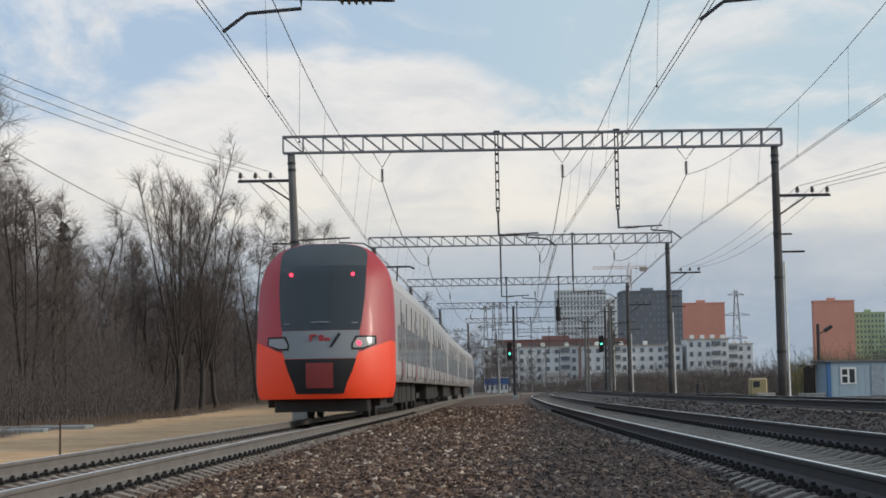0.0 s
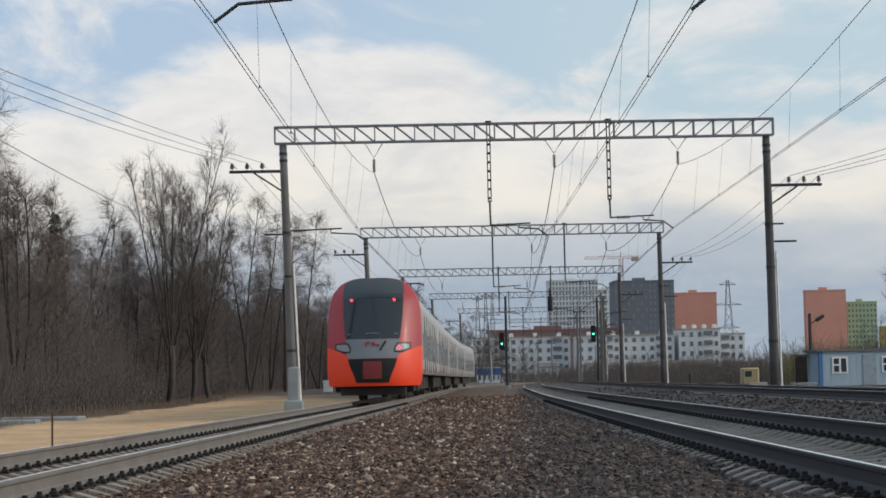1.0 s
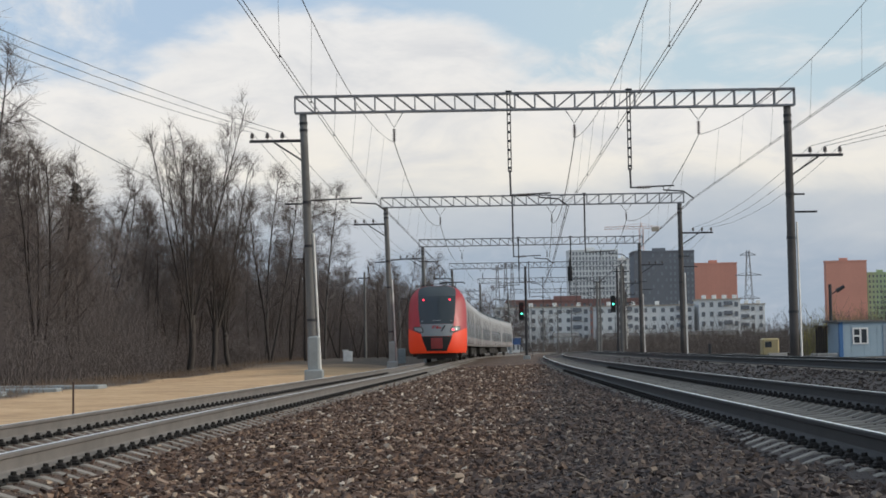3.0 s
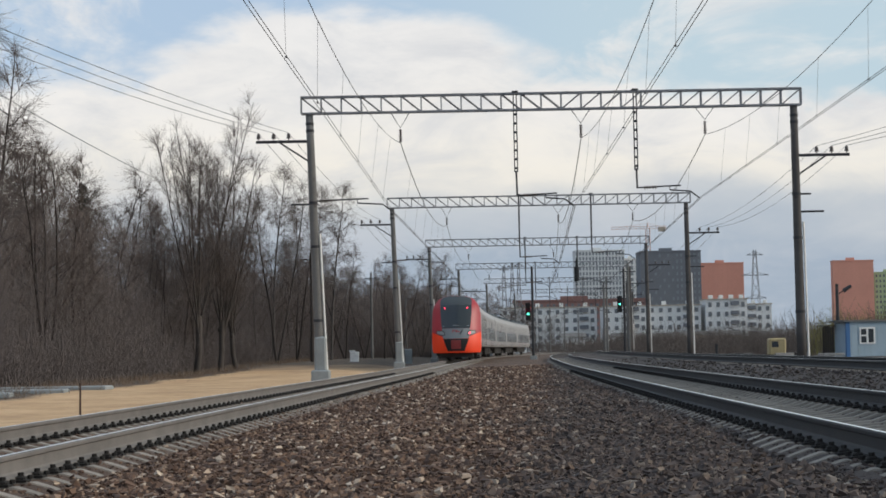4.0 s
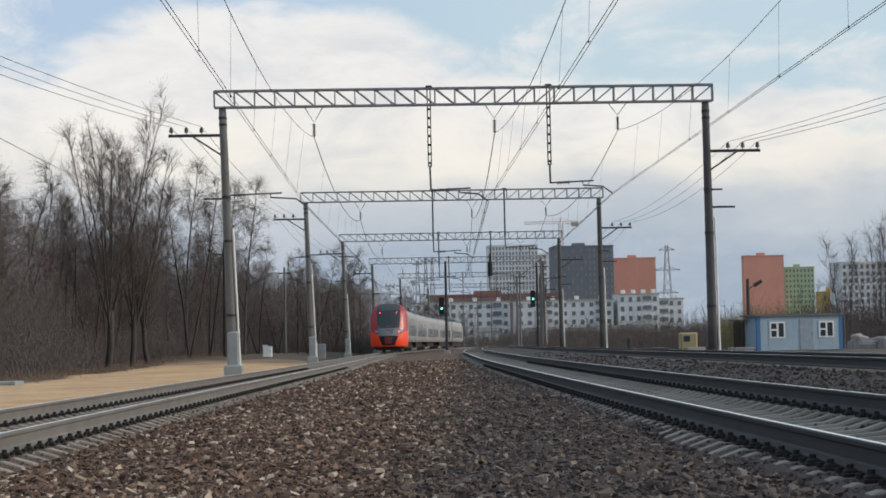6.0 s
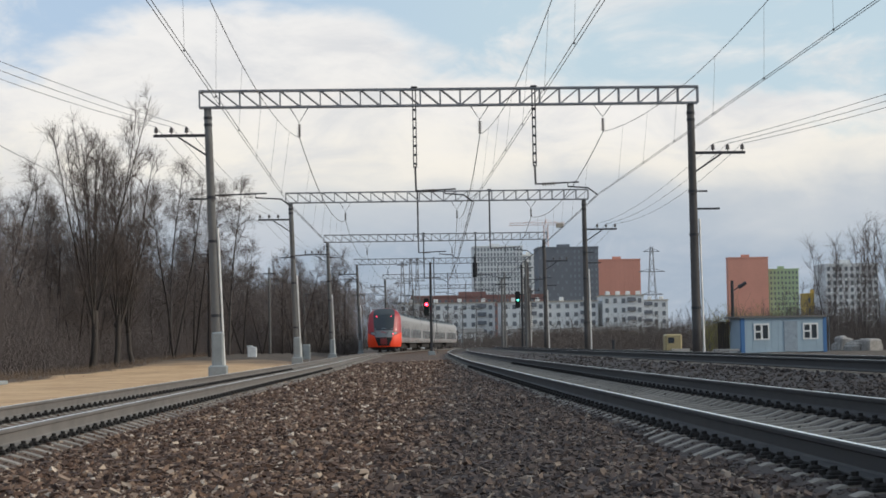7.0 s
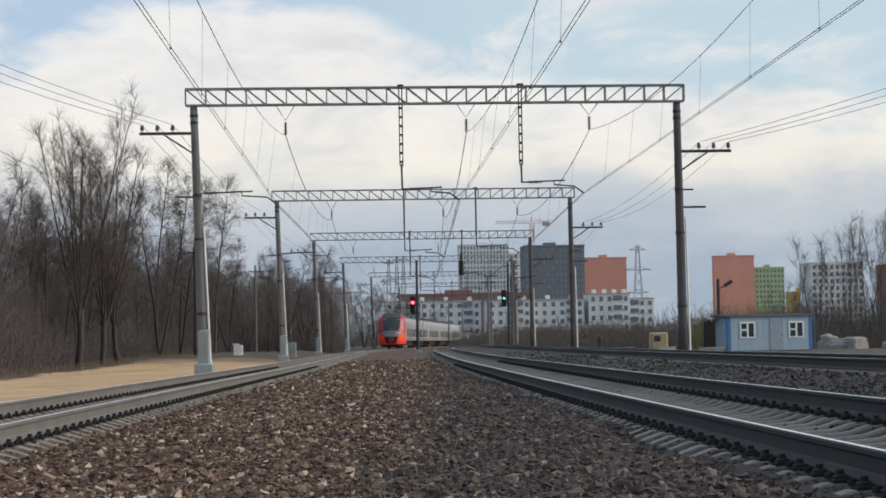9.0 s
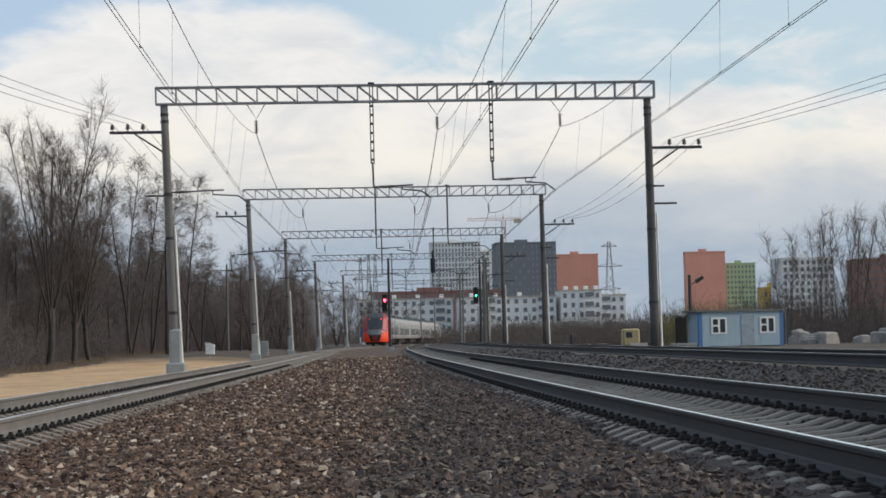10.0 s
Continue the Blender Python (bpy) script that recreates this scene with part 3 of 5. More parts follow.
def build_gantry(y, k):
    a, b, c = TRACK_A(y), TRACK_B(y), track_c(y)
    left, right = a - 2.80 - (0.4 if k == 0 else 0.0), c + 2.92
    z0, z1 = 9.48, 10.08
    g = thing("catenary_gantry", "steel lattice gantry on concrete poles spanning the tracks", "gantry", "catenary gantries", at=pose(0, y, 0))
    pole(z0 - 0.03, ground_height(left, y) + 0.15, -0.28, holder(g, left))
    pole(z0 - 0.03, ground_height(right, y), -0.05, holder(g, right), False)
    # lattice beam: four chords, posts and diagonals
    x0, x1 = left - 0.57, right + 0.22
    for dy in (-0.13, 0.13):
        for z in (z0, z1):
            s = Shape()
            s.box(x0, x1, dy - 0.035, dy + 0.035, z - 0.033, z + 0.033)
            part("chord", s, STEEL, g)
    bays = 25
    for side in (-0.13, 0.13):
        s = Shape()
        for i in range(bays + 1):
            x = x0 + (x1 - x0) * i / bays
            s.box(x - 0.022, x + 0.022, side - 0.022, side + 0.022, z0, z1)
            if i < bays:
                xn = x0 + (x1 - x0) * (i + 1) / bays
                down = i < bays * 0.52
                s.tube((x, side, z1 if down else z0), (xn, side, z0 if down else z1), 0.022, n=4)
        part("lattice", s, STEEL, g)
    for i in range(0, bays + 1, 3):
        x = x0 + (x1 - x0) * i / bays
        for z in (z0, z1):
            part("crosspiece", Shape().tube((x, -0.13, z), (x, 0.13, z), 0.02, n=4), STEEL, g)
    # the two hanging posts
    sway = (0.85, -0.10, 0.20, -0.2, 0.2, -0.2, 0.2)[k]
    inner = 0.35 if k == 0 else sway
    wires = [(a + sway, 5.85), (b - 0.55 + inner, 5.92), (c - 0.55 + inner, 6.12)]
    posts = [(b - 2.75, wires[1]), (c - 2.95, wires[2])]
    if k:
        cantilever(left - 0.2, wires[0][0], wires[0][1] + 0.42, g)
    else:
        posts = [(wires[0][0] + 2.4, wires[0]), (wires[1][0] + 2.4, wires[1]), posts[1]]
    for x, (wx, wz) in posts:
        s = Shape()
        top = z0 + 0.68
        if k > 1:
            s.tube((x, 0, 7.2), (x, 0, top), 0.055)
        else:
            for dx in (-0.055, 0.055):
                s.box(x + dx - 0.018, x + dx + 0.018, -0.05, 0.05, 7.2, top)
        h = 7.3
        while k < 2 and h < z0:
            s.box(x - 0.055, x + 0.055, -0.045, 0.045, h, h + 0.08)
            h += 0.33
        s.tube((x, 0, 7.25), (x + 0.02, 0, wz + 0.40), 0.04)
        s.box(x - 0.11, x + 0.11, -0.2, 0.2, z1 + 0.04, z1 + 0.09)
        part("hanging_post", s, DARK_STEEL, g)
        cantilever(x, wx, wz + 0.42, g)
    # messenger wire hangers
    drift = 0.5 if k == 0 else 0.0
    hung = [(a + 0.25 + drift, 8.35), (b - 0.35 + drift * 0.4, 8.40), (c - 0.4 + drift * 0.3, 8.45)]
    for x, z in hung:
        s = Shape()
        s.line([(x - 0.32, 0, z0 - 0.05), (x, 0, z + 0.55), (x + 0.32, 0, z0 - 0.05)], 0.015)
        part("hanger", s, DARK_STEEL, g)
        q = Shape()
        insulator(q, (x, 0, z + 0.50), (x, 0, z + 0.02), 0.072, 6)
        part("insulator", q, PORCELAIN, g)
    if k == 4:
        s = Shape().chamfered(14.72, 15.24, -0.55, -0.25, 7.95, 9.55, 0.08)
        s.box(14.92, 15.02, -0.42, -0.2, 9.5, 10.4)
        part("lamp_head", s, BLACK, g, "black signal head hung on the beam")
    if k:
        feeder_bracket(left - 0.3, 8.47, -1, g)
        feeder_bracket(right, 7.62, 1, g)
    for h in (6.2, 5.55):
        s = Shape()
        s.box(right, right + 0.95, -0.04, 0.04, h - 0.035, h + 0.035) if h < 6 else s.box(right, right + 0.5, -0.03, 0.03, h - 0.03, h + 0.03)
        part("bracket", s, DARK_STEEL, g)
    s = Shape()
    s.box(left - 1.0, left, -0.03, 0.03, 6.12, 6.18)
    part("bracket", s, DARK_STEEL, g)
    CONTACT.append([(x, y, z) for x, z in wires])
    MESSENGER.append([(x, y, z) for x, z in hung])
    return left, right


def holder(g, x):
    ob = new("pole")
    ob.parent = g
    ob.matrix_basis = pose(x, 0, 0)
    return ob


FEEDERS = []
for k, y in enumerate(GANTRY_Y):
    FEEDERS.append(build_gantry(y, k))


def sagging(a, b, sag, n=14):
    a, b = Vector(a), Vector(b)
    return [a.lerp(b, i / n) - Vector((0, 0, sag * 4 * (i / n) * (1 - i / n))) for i in range(n + 1)]


def build_wires():
    for track in range(3):
        w = thing("catenary", "messenger and contact wires with droppers over the track", "overhead wire", "overhead wires")
        first = (CONTACT[0][track], MESSENGER[0][track])
        rows_c = [(first[0][0] - 1.6 + 0.5 * track, -16.0, first[0][2])] + [r[track] for r in CONTACT]
        rows_m = [(first[1][0] - 1.6 + 0.5 * track, -16.0, first[1][2])] + [r[track] for r in MESSENGER]
        for i in range(len(rows_c) - 1):
            c = Shape()
            for dx in (-0.035, 0.035):
                c.line([Vector(p) + Vector((dx, 0, 0)) for p in (rows_c[i], rows_c[i + 1])], 0.008 if i < 2 else 0.014)
            part("contact_wire", c, WIRE, w)
            rope = sagging(rows_m[i], rows_m[i + 1], 0.95)
            m = Shape()
            m.line(rope, 0.010 if i < 2 else 0.016)
            part("messenger_wire", m, WIRE, w)
            for j in (2, 4, 6, 8, 10, 12):
                p = rope[j]
                q = Vector(rows_c[i]).lerp(Vector(rows_c[i + 1]), j / 14)
                d = Shape()
                d.tube(p, q, 0.004, n=3)
                d.ball(q + Vector((0, 0, 0.02)), 0.026, 3, 5)
                part("dropper", d, WIRE, w)
    # the feeders leave the line towards the camera and hang from poles further out
    for side in (0, 1):
        f = thing("feeder_line", "three slack feeder wires on pole brackets", "overhead wire", "overhead wires")
        for d in (0.75, 1.3, 1.85):
            pts = [(-14.6 - d * 0.4, 20.0, 9.1), *[(ends[0] - 0.3 - d, y, 8.80) for y, ends in zip(GANTRY_Y[1:], FEEDERS[1:])]]
            if side:
                pts = [(21.6 + d * 0.6, 20.0, 9.0), *[(ends[1] + d, y, 7.95) for y, ends in zip(GANTRY_Y[1:], FEEDERS[1:])]]
            run = []
            for i in range(len(pts) - 1):
                run += sagging(pts[i], pts[i + 1], 0.35 + 0.15 * d)[:-1]
            part("wire", Shape().line(run + [Vector(pts[-1])], 0.010, 3), WIRE, f)
    line = thing("service_line", "slack service cable along the wood's edge", "overhead wire", "overhead wires")
    for a, b in (((-14.2, 30, 9.6), (-13.1, 110, 9.5)), ((-13.1, 110, 9.5), (-11.6, 175, 9.4))):
        part("cable", Shape().line(sagging(a, b, 0.5), 0.016, 4), WIRE, line)


build_wires()


# ---- train ----
def section(y, w, h):
    """A ring round the car body: flat sides, rounded shoulders, arched roof."""
    half, floor = w / 2, 0.98
    right = [(half - 0.10, floor), (half - 0.01, floor + 0.18), (half, 1.35), (half, 2.2), (half - 0.01, 2.9), (half - 0.06, h - 0.75), (half - 0.22, h - 0.36), (half - 0.55, h - 0.13), (half - 1.0, h - 0.03), (0.0, h)]
    return [(x, y, z) for x, z in right] + [(-x, y, z) for x, z in reversed(right[:-1])]


CAR_LENGTH = 26.0


def bogie(parent, y):
    b = part("bogie", Shape().box(-1.05, -0.85, y - 1.7, y + 1.7, 0.42, 0.62).box(0.85, 1.05, y - 1.7, y + 1.7, 0.42, 0.62).box(-1.0, 1.0, y - 0.25, y + 0.25, 0.38, 0.6), UNDER, parent)
    for dy in (-1.3, 1.3):
        for x in (-0.795, 0.795):
            s = Shape()
            s.tube((x - 0.065, y + dy, 0.43), (x + 0.065, y + dy, 0.43), 0.43, n=20)
            side = 1 if x > 0 else -1
            s.tube((x - side * 0.065, y + dy, 0.43), (x - side * 0.095, y + dy, 0.43), 0.46, n=20)
            part("wheel", s, UNDER, b)
        part("axle", Shape().tube((-0.8, y + dy, 0.43), (0.8, y + dy, 0.43), 0.09, n=8), UNDER, b)


def car_common(car, y0, y1):
    """Body between y0 and y1 with roof gear, doors, windows and underfloor boxes."""
    s = Shape()
    s.loft([section(y, 3.48, 4.30) for y in (y0, y0 + 0.02, (y0 + y1) / 2, y1 - 0.02, y1)])
    n = len(section(0, 3, 4))
    for i in range(4):
        for j in (6, 7, 8, 9, 10, 11):
            s.m[i * n + j] = 1
    part("body", s, [SILVER, ROOF], car, smooth=False)
    for side in (-1, 1):
        x = side * 1.742
        y = y0 + 1.2
        k = 0
        while y < y1 - 2.5:
            if k % 4 == 1:
                s = Shape().chamfered(-0.015, 0.015, 0, 1.3, 1.05, 2.95, 0.012)
                door = part("door", s, MASK, car, "grey sliding passenger door", at=pose(x + side * 0.004, y, 0))
                part("door_window", Shape().box(-0.02, 0.02, 0.2, 1.1, 1.6, 2.7), SKY_GREY_PANE, door)
                part("door_stripe", Shape().box(-0.018, 0.018, 0.08, 0.40, 1.1, 1.55), RED, door, "red stripe low on the door")
                y += 1.9
            else:
                part("window", Shape().chamfered(-0.012, 0.012, 0, 1.55, 1.55, 2.55, 0.01), SKY_GREY_PANE, car, at=pose(x, y, 0))
                y += 1.85
            k += 1
        for k in range(1, 8):
            y = y0 + (y1 - y0) * k / 8
            part("panel_seam", Shape().box(x - 0.008, x + 0.008, y - 0.03, y + 0.03, 1.1, 3.3), UNDER, car)
    y = y0 + 5.2
    while y < y1 - 6.5:
        length = random.uniform(1.2, 2.4)
        s = Shape().chamfered(-1.35, 1.35, y, y + length, 0.36, 1.0, 0.05)
        part("equipment_box", s, UNDER, car)
        y += length + random.uniform(0.3, 0.9)
    for y, length in ((y0 + 4.0, 3.2), ((y0 + y1) / 2 - 1.6, 3.4), (y1 - 7.5, 3.2)):
        part("roof_unit", Shape().chamfered(-0.95, 0.95, y, y + length, 4.22, 4.50, 0.12), ROOF, car, "grey rooftop cooling unit")
    bogie(car, y0 + 3.3)
    bogie(car, y1 - 3.3)


def pantograph(car, y, lift):
    p = part("pantograph", Shape().box(-0.6, 0.6, y - 0.6, y + 0.6, 4.36, 4.44), DARK_STEEL, car)
    knee = (0, y + 1.1, 4.45 + lift * 0.45)
    head = (0, y - 0.1, 4.45 + lift)
    for dx in (-0.25, 0.25):
        part("arm", Shape().tube((dx, y - 0.4, 4.45), (dx * 0.5, knee[1], knee[2]), 0.035).tube((dx * 0.5, knee[1], knee[2]), (dx, head[1], head[2]), 0.03), DARK_STEEL, p)
    s = Shape().line([(-0.95, y - 0.1, 4.35 + lift), (-0.75, y - 0.1, 4.45 + lift), (0.75, y - 0.1, 4.45 + lift), (0.95, y - 0.1, 4.35 + lift)], 0.04, 5)
    part("collector_bow", s, DARK_STEEL, p)


def nose_y(x, z):
    """How far back the cab's skin lies: the tip is low, the screen leans forward to it, the corners curve away."""
    side = (abs(x) / 1.74) ** 2.6
    lean = max(0.0, z - 1.3) ** 1.35 * 0.27 + max(0.0, z - 3.7) ** 2 * 0.8
    under = max(0.0, 0.9 - z) ** 2 * 0.5
    return 0.05 + 1.05 * side + lean + under


def face_patch(outline, off, steps=7):
    """A panel that follows the cab's face: outline gives, for heights, the left and right edges."""
    s = Shape()
    rows = []
    for z, x0, x1 in outline:
        rows.append([(x0 + (x1 - x0) * i / steps, z) for i in range(steps + 1)])
    dense = []
    for r0, r1 in zip(rows, rows[1:]):
        for k in (0, 0.25, 0.5, 0.75):
            dense.append([(a[0] * (1 - k) + b[0] * k, a[1] * (1 - k) + b[1] * k) for a, b in zip(r0, r1)])
    dense.append(rows[-1])
    front = [[(x, nose_y(x, z) - off, z) for x, z in r] for r in dense]
    back = [[(x, nose_y(x, z) + 0.06, z) for x, z in r] for r in dense]
    s.loft(front, closed=False, caps=False)
    s.loft([front[0], back[0]], closed=False, caps=False)
    s.loft([back[-1], front[-1]], closed=False, caps=False)
    s.loft([[r[0] for r in back], [r[0] for r in front]], closed=False, caps=False)
    s.loft([[r[-1] for r in front], [r[-1] for r in back]], closed=False, caps=False)
    return s


def half_width(z):
    """Half the body's width at height z on the cab."""
    return float(np.interp(z, (0.55, 0.75, 1.1, 2.0, 2.6, 3.1, 3.5, 3.8, 4.05, 4.25, 4.4, 4.52, 4.6, 4.64), (1.64, 1.72, 1.74, 1.74, 1.74, 1.73, 1.70, 1.64, 1.54, 1.39, 1.25, 1.04, 0.78, 0.46)))


def build_cab(car):
    """The rounded rear cab: red shell, orange apron, dark screen, grey mask with lamps, coupler hatch."""
    levels = [0.55, 0.65, 0.85, 1.1, 1.4, 1.70, 2.0, 2.3, 2.6, 2.9, 3.2, 3.5, 3.7, 3.9, 4.05, 4.18, 4.3, 4.4, 4.48, 4.55, 4.6, 4.64]
    shell = Shape()
    cols = 28
    front = []
    for z in levels:
        w = half_width(z)
        row = []
        for i in range(cols + 1):
            k = -1 + 2 * i / cols
            x = w * math.sin(k * math.pi / 2)
            # the apron's upper edge sweeps up towards the corners
            lift = max(0.0, abs(x) - 0.95) * 0.42 * max(0.0, 1 - abs(z - 1.70) / 0.62)
            row.append((x, nose_y(x, z + lift), z + lift))
        front.append(row)
    rows = []
    for z, row in zip(levels, front):
        w = half_width(z)
        rows.append([(-w, 3.3, row[0][2])] + row + [(w, 3.3, row[-1][2])])
    shell.loft(rows, closed=False, caps=False)
    n = len(rows[0]) - 1
    for i in range(len(levels) - 1):
        for j in range(n):
            shell.m[i * n + j] = 1 if levels[i + 1] <= 1.71 else 0
    top = rows[-1]
    shell.add(top, [tuple(range(len(top)))], 2)
    shell.add(rows[0], [tuple(reversed(range(len(top))))], 1)
    part("cab_shell", shell, [RED, ORANGE, ROOF], car, "glossy red cab with an orange apron", smooth=True)
    # roof cap over the screen, screen, mask and hatch
    part("roof_cap", face_patch([(3.98, -1.13, 1.13), (4.15, -1.14, 1.14), (4.3, -1.13, 1.13), (4.42, -1.10, 1.10), (4.54, -0.94, 0.94), (4.63, -0.52, 0.52)], 0.02), ROOF, car, "dark grey cap above the rear window", smooth=True)
    screen = part("rear_window", face_patch([(2.30, -1.00, 1.00), (2.5, -1.04, 1.04), (3.2, -1.11, 1.11), (3.7, -1.13, 1.13), (4.0, -1.13, 1.13)], 0.025), PANE, car, "large dark rear windscreen", smooth=True)
    part("wiper", Shape().line([(-0.95, nose_y(0.95, 2.5) - 0.06, 2.46), (0.0, nose_y(0, 2.5) - 0.06, 2.50), (0.95, nose_y(0.95, 2.5) - 0.06, 2.47)], 0.02), MASK, screen)
    for side in (-1, 1):
        x = side * 0.80
        part("tail_lamp", Shape().tube((x, nose_y(x, 3.76) - 0.055, 3.76), (x, nose_y(x, 3.76), 3.76), 0.045, n=10), RED_LIGHT, car, "lit red tail lamp")
    mask = part("face_mask", face_patch([(1.57, -0.90, 0.90), (1.72, -0.96, 0.96), (1.95, -0.99, 0.99), (2.29, -0.99, 0.99)], 0.02), MASK, car, "grey panel below the window", smooth=True)
    # the maker's mark as plain bars
    for x0, x1, z0, z1 in ((-0.26, -0.20, 2.02, 2.18), (-0.20, -0.08, 2.14, 2.19), (-0.02, 0.10, 2.02, 2.17), (0.13, 0.26, 2.02, 2.10)):
        part("emblem_bar", Shape().box(x0, x1, nose_y(0.1, 2.08) - 0.05, nose_y(0.1, 2.08), z0, z1), RED, mask)
    part("emblem_slash", Shape().tube((0.28, nose_y(0.35, 1.9) - 0.03, 1.86), (0.50, nose_y(0.5, 2.15) - 0.03, 2.20), 0.035), BLACK, mask)
    for side in (-1, 1):
        a, b = sorted((side * 0.84, side * 1.36))
        inner = [(1.84, a, b - 0.30), (1.94, a, b), (2.10, a + 0.10, b)] if side > 0 else [(1.84, a + 0.30, b), (1.94, a, b), (2.10, a, b - 0.10)]
        part("lamp_surround", face_patch([(inner[0][0] - 0.05, inner[0][1] - 0.04, inner[0][2] + 0.04), (inner[1][0], inner[1][1] - 0.05, inner[1][2] + 0.05), (inner[2][0] + 0.05, inner[2][1] - 0.04, inner[2][2] + 0.04)], 0.022), BLACK, car, smooth=True)
        lamp = part("headlamp", face_patch(inner, 0.035), LENS, car, "slanted grey headlamp", smooth=True)
        xx = side * 0.98
        if side > 0:
            part("marker_light", Shape().tube((xx, nose_y(xx, 1.95) - 0.06, 1.95), (xx, nose_y(xx, 1.95), 1.95), 0.06, n=10), RED_LIGHT, lamp)
    part("lower_grille", face_patch([(0.68, -0.60, 0.60), (0.95, -0.69, 0.69), (1.25, -0.82, 0.82), (1.56, -0.92, 0.92)], 0.018), BLACK, car, "black panel round the coupler hatch", smooth=True)
    part("coupler_hatch", face_patch([(0.82, -0.34, 0.34), (1.1, -0.35, 0.35), (1.46, -0.34, 0.34)], 0.05), material("hatch_red", (0.22, 0.022, 0.022), 0.5), car, "dull red coupler hatch", smooth=True)
    part("snow_plough", Shape().chamfered(-1.22, 1.22, 0.6, 1.2, 0.22, 0.56, 0.06), UNDER, car)
    part("skirt", Shape().box(-1.45, 1.45, 1.2, 3.6, 0.34, 0.56), UNDER, car)


def build_train():
    cars = []
    for i in range(5):
        end = i == 0
        car = thing("train_car", ("rear car of a red and grey electric train" if end else "silver grey passenger car of an electric train"), "train", "cars of the electric train")
        car_common(car, 3.3 if end else 0.25, CAR_LENGTH - 0.25)
        if end:
            build_cab(car)
        else:
            part("gangway", Shape().chamfered(-0.8, 0.8, -0.3, 0.3, 0.6, 3.2, 0.1), BLACK, car, "black bellows between cars")
        if i in (1, 3):
            pantograph(car, 5.0, 1.4 if i == 1 else 0.3)
        cars.append(car)
    return cars


TRAIN = build_train()
SPEED, START = 22.0, 48.6          # metres a second; the rear end's place at the clip's start


def along():
    """The track's length from its start, tabled."""
    ys = np.arange(0, 690, 0.5)
    xs = np.array([TRACK_A(y) for y in ys])
    run = np.concatenate([[0], np.cumsum(np.hypot(np.diff(xs), 0.5))])
    return ys, xs, run


ROUTE = along()


def on_track(s):
    ys, xs, run = ROUTE
    return float(np.interp(s, run, xs)), float(np.interp(s, run, ys))


def train_rows(i):
    ys, xs, run = ROUTE
    s0 = float(np.interp(START, ys, run))
    rows = []
    for k in range(0, 41):
        t = k * 0.25
        back = s0 + SPEED * t + i * CAR_LENGTH
        x0, y0 = on_track(back + 3.3)
        x1, y1 = on_track(back + CAR_LENGTH - 3.3)
        turn = math.atan2(x1 - x0, y1 - y0)
        rows.append((t, pose(x0 - 3.3 * math.sin(turn), y0 - 3.3 * math.cos(turn), RISE["a"], 0, 0, -math.degrees(turn))))
    return rows


# ---- trees ----
def wander(rng, start, way, length, steps, bend, lift):
    """A bent line that slowly turns upward (lift > 0) or droops."""
    p, d, out = np.array(start, float), np.array(way, float), []
    d /= np.linalg.norm(d)
    out.append(p.copy())
    for _ in range(steps):
        d = d + rng.normal(0, bend, 3) + np.array((0, 0, lift))
        d /= np.linalg.norm(d)
        p = p + d * length / steps
        out.append(p.copy())
    return out


def limb(s, pts, r0, r1, n):
    """A tapered tube along a line, all its rings joined."""
    rings = []
    for i, p in enumerate(pts):
        d = pts[min(i + 1, len(pts) - 1)] - pts[max(i - 1, 0)]
        d = d / (np.linalg.norm(d) + 1e-9)
        u = np.cross(d, (0.31, 0.95, 0.05) if abs(d[2]) > 0.8 else (0, 0, 1))
        u /= np.linalg.norm(u) + 1e-9
        v = np.cross(d, u)
        r = r0 + (r1 - r0) * i / (len(pts) - 1)
        rings.append([tuple(p + (u * math.cos(2 * math.pi * k / n) + v * math.sin(2 * math.pi * k / n)) * r) for k in range(n)])
    s.loft(rings, caps=False)


def sprays(lines, r0, r1, n=3):
    """Many tapered tubes at once: lines has the shape (count, points, 3)."""
    lines = np.asarray(lines, float)
    count, k, _ = lines.shape
    r0, r1 = np.broadcast_to(r0, count), np.broadcast_to(r1, count)
    d = lines[:, -1] - lines[:, 0]
    d /= np.linalg.norm(d, axis=1, keepdims=True) + 1e-9
    ref = np.where(np.abs(d[:, 2:3]) > 0.8, np.array([[0.31, 0.95, 0.05]]), np.array([[0.0, 0.0, 1.0]]))
    u = np.cross(d, ref)
    u /= np.linalg.norm(u, axis=1, keepdims=True) + 1e-9
    v = np.cross(d, u)
    a = 2 * np.pi * np.arange(n) / n
    ring = u[:, None, :] * np.cos(a)[None, :, None] + v[:, None, :] * np.sin(a)[None, :, None]
    r = r0[:, None] + (r1 - r0)[:, None] * np.linspace(0, 1, k)[None, :]
    verts = lines[:, :, None, :] + ring[:, None, :, :] * r[:, :, None, None]
    one = np.array([(i * n + j, i * n + (j + 1) % n, (i + 1) * n + (j + 1) % n, (i + 1) * n + j) for i in range(k - 1) for j in range(n)])
    faces = one[None] + (np.arange(count) * k * n)[:, None, None]
    return verts.reshape(-1, 3), faces.reshape(-1, 4)


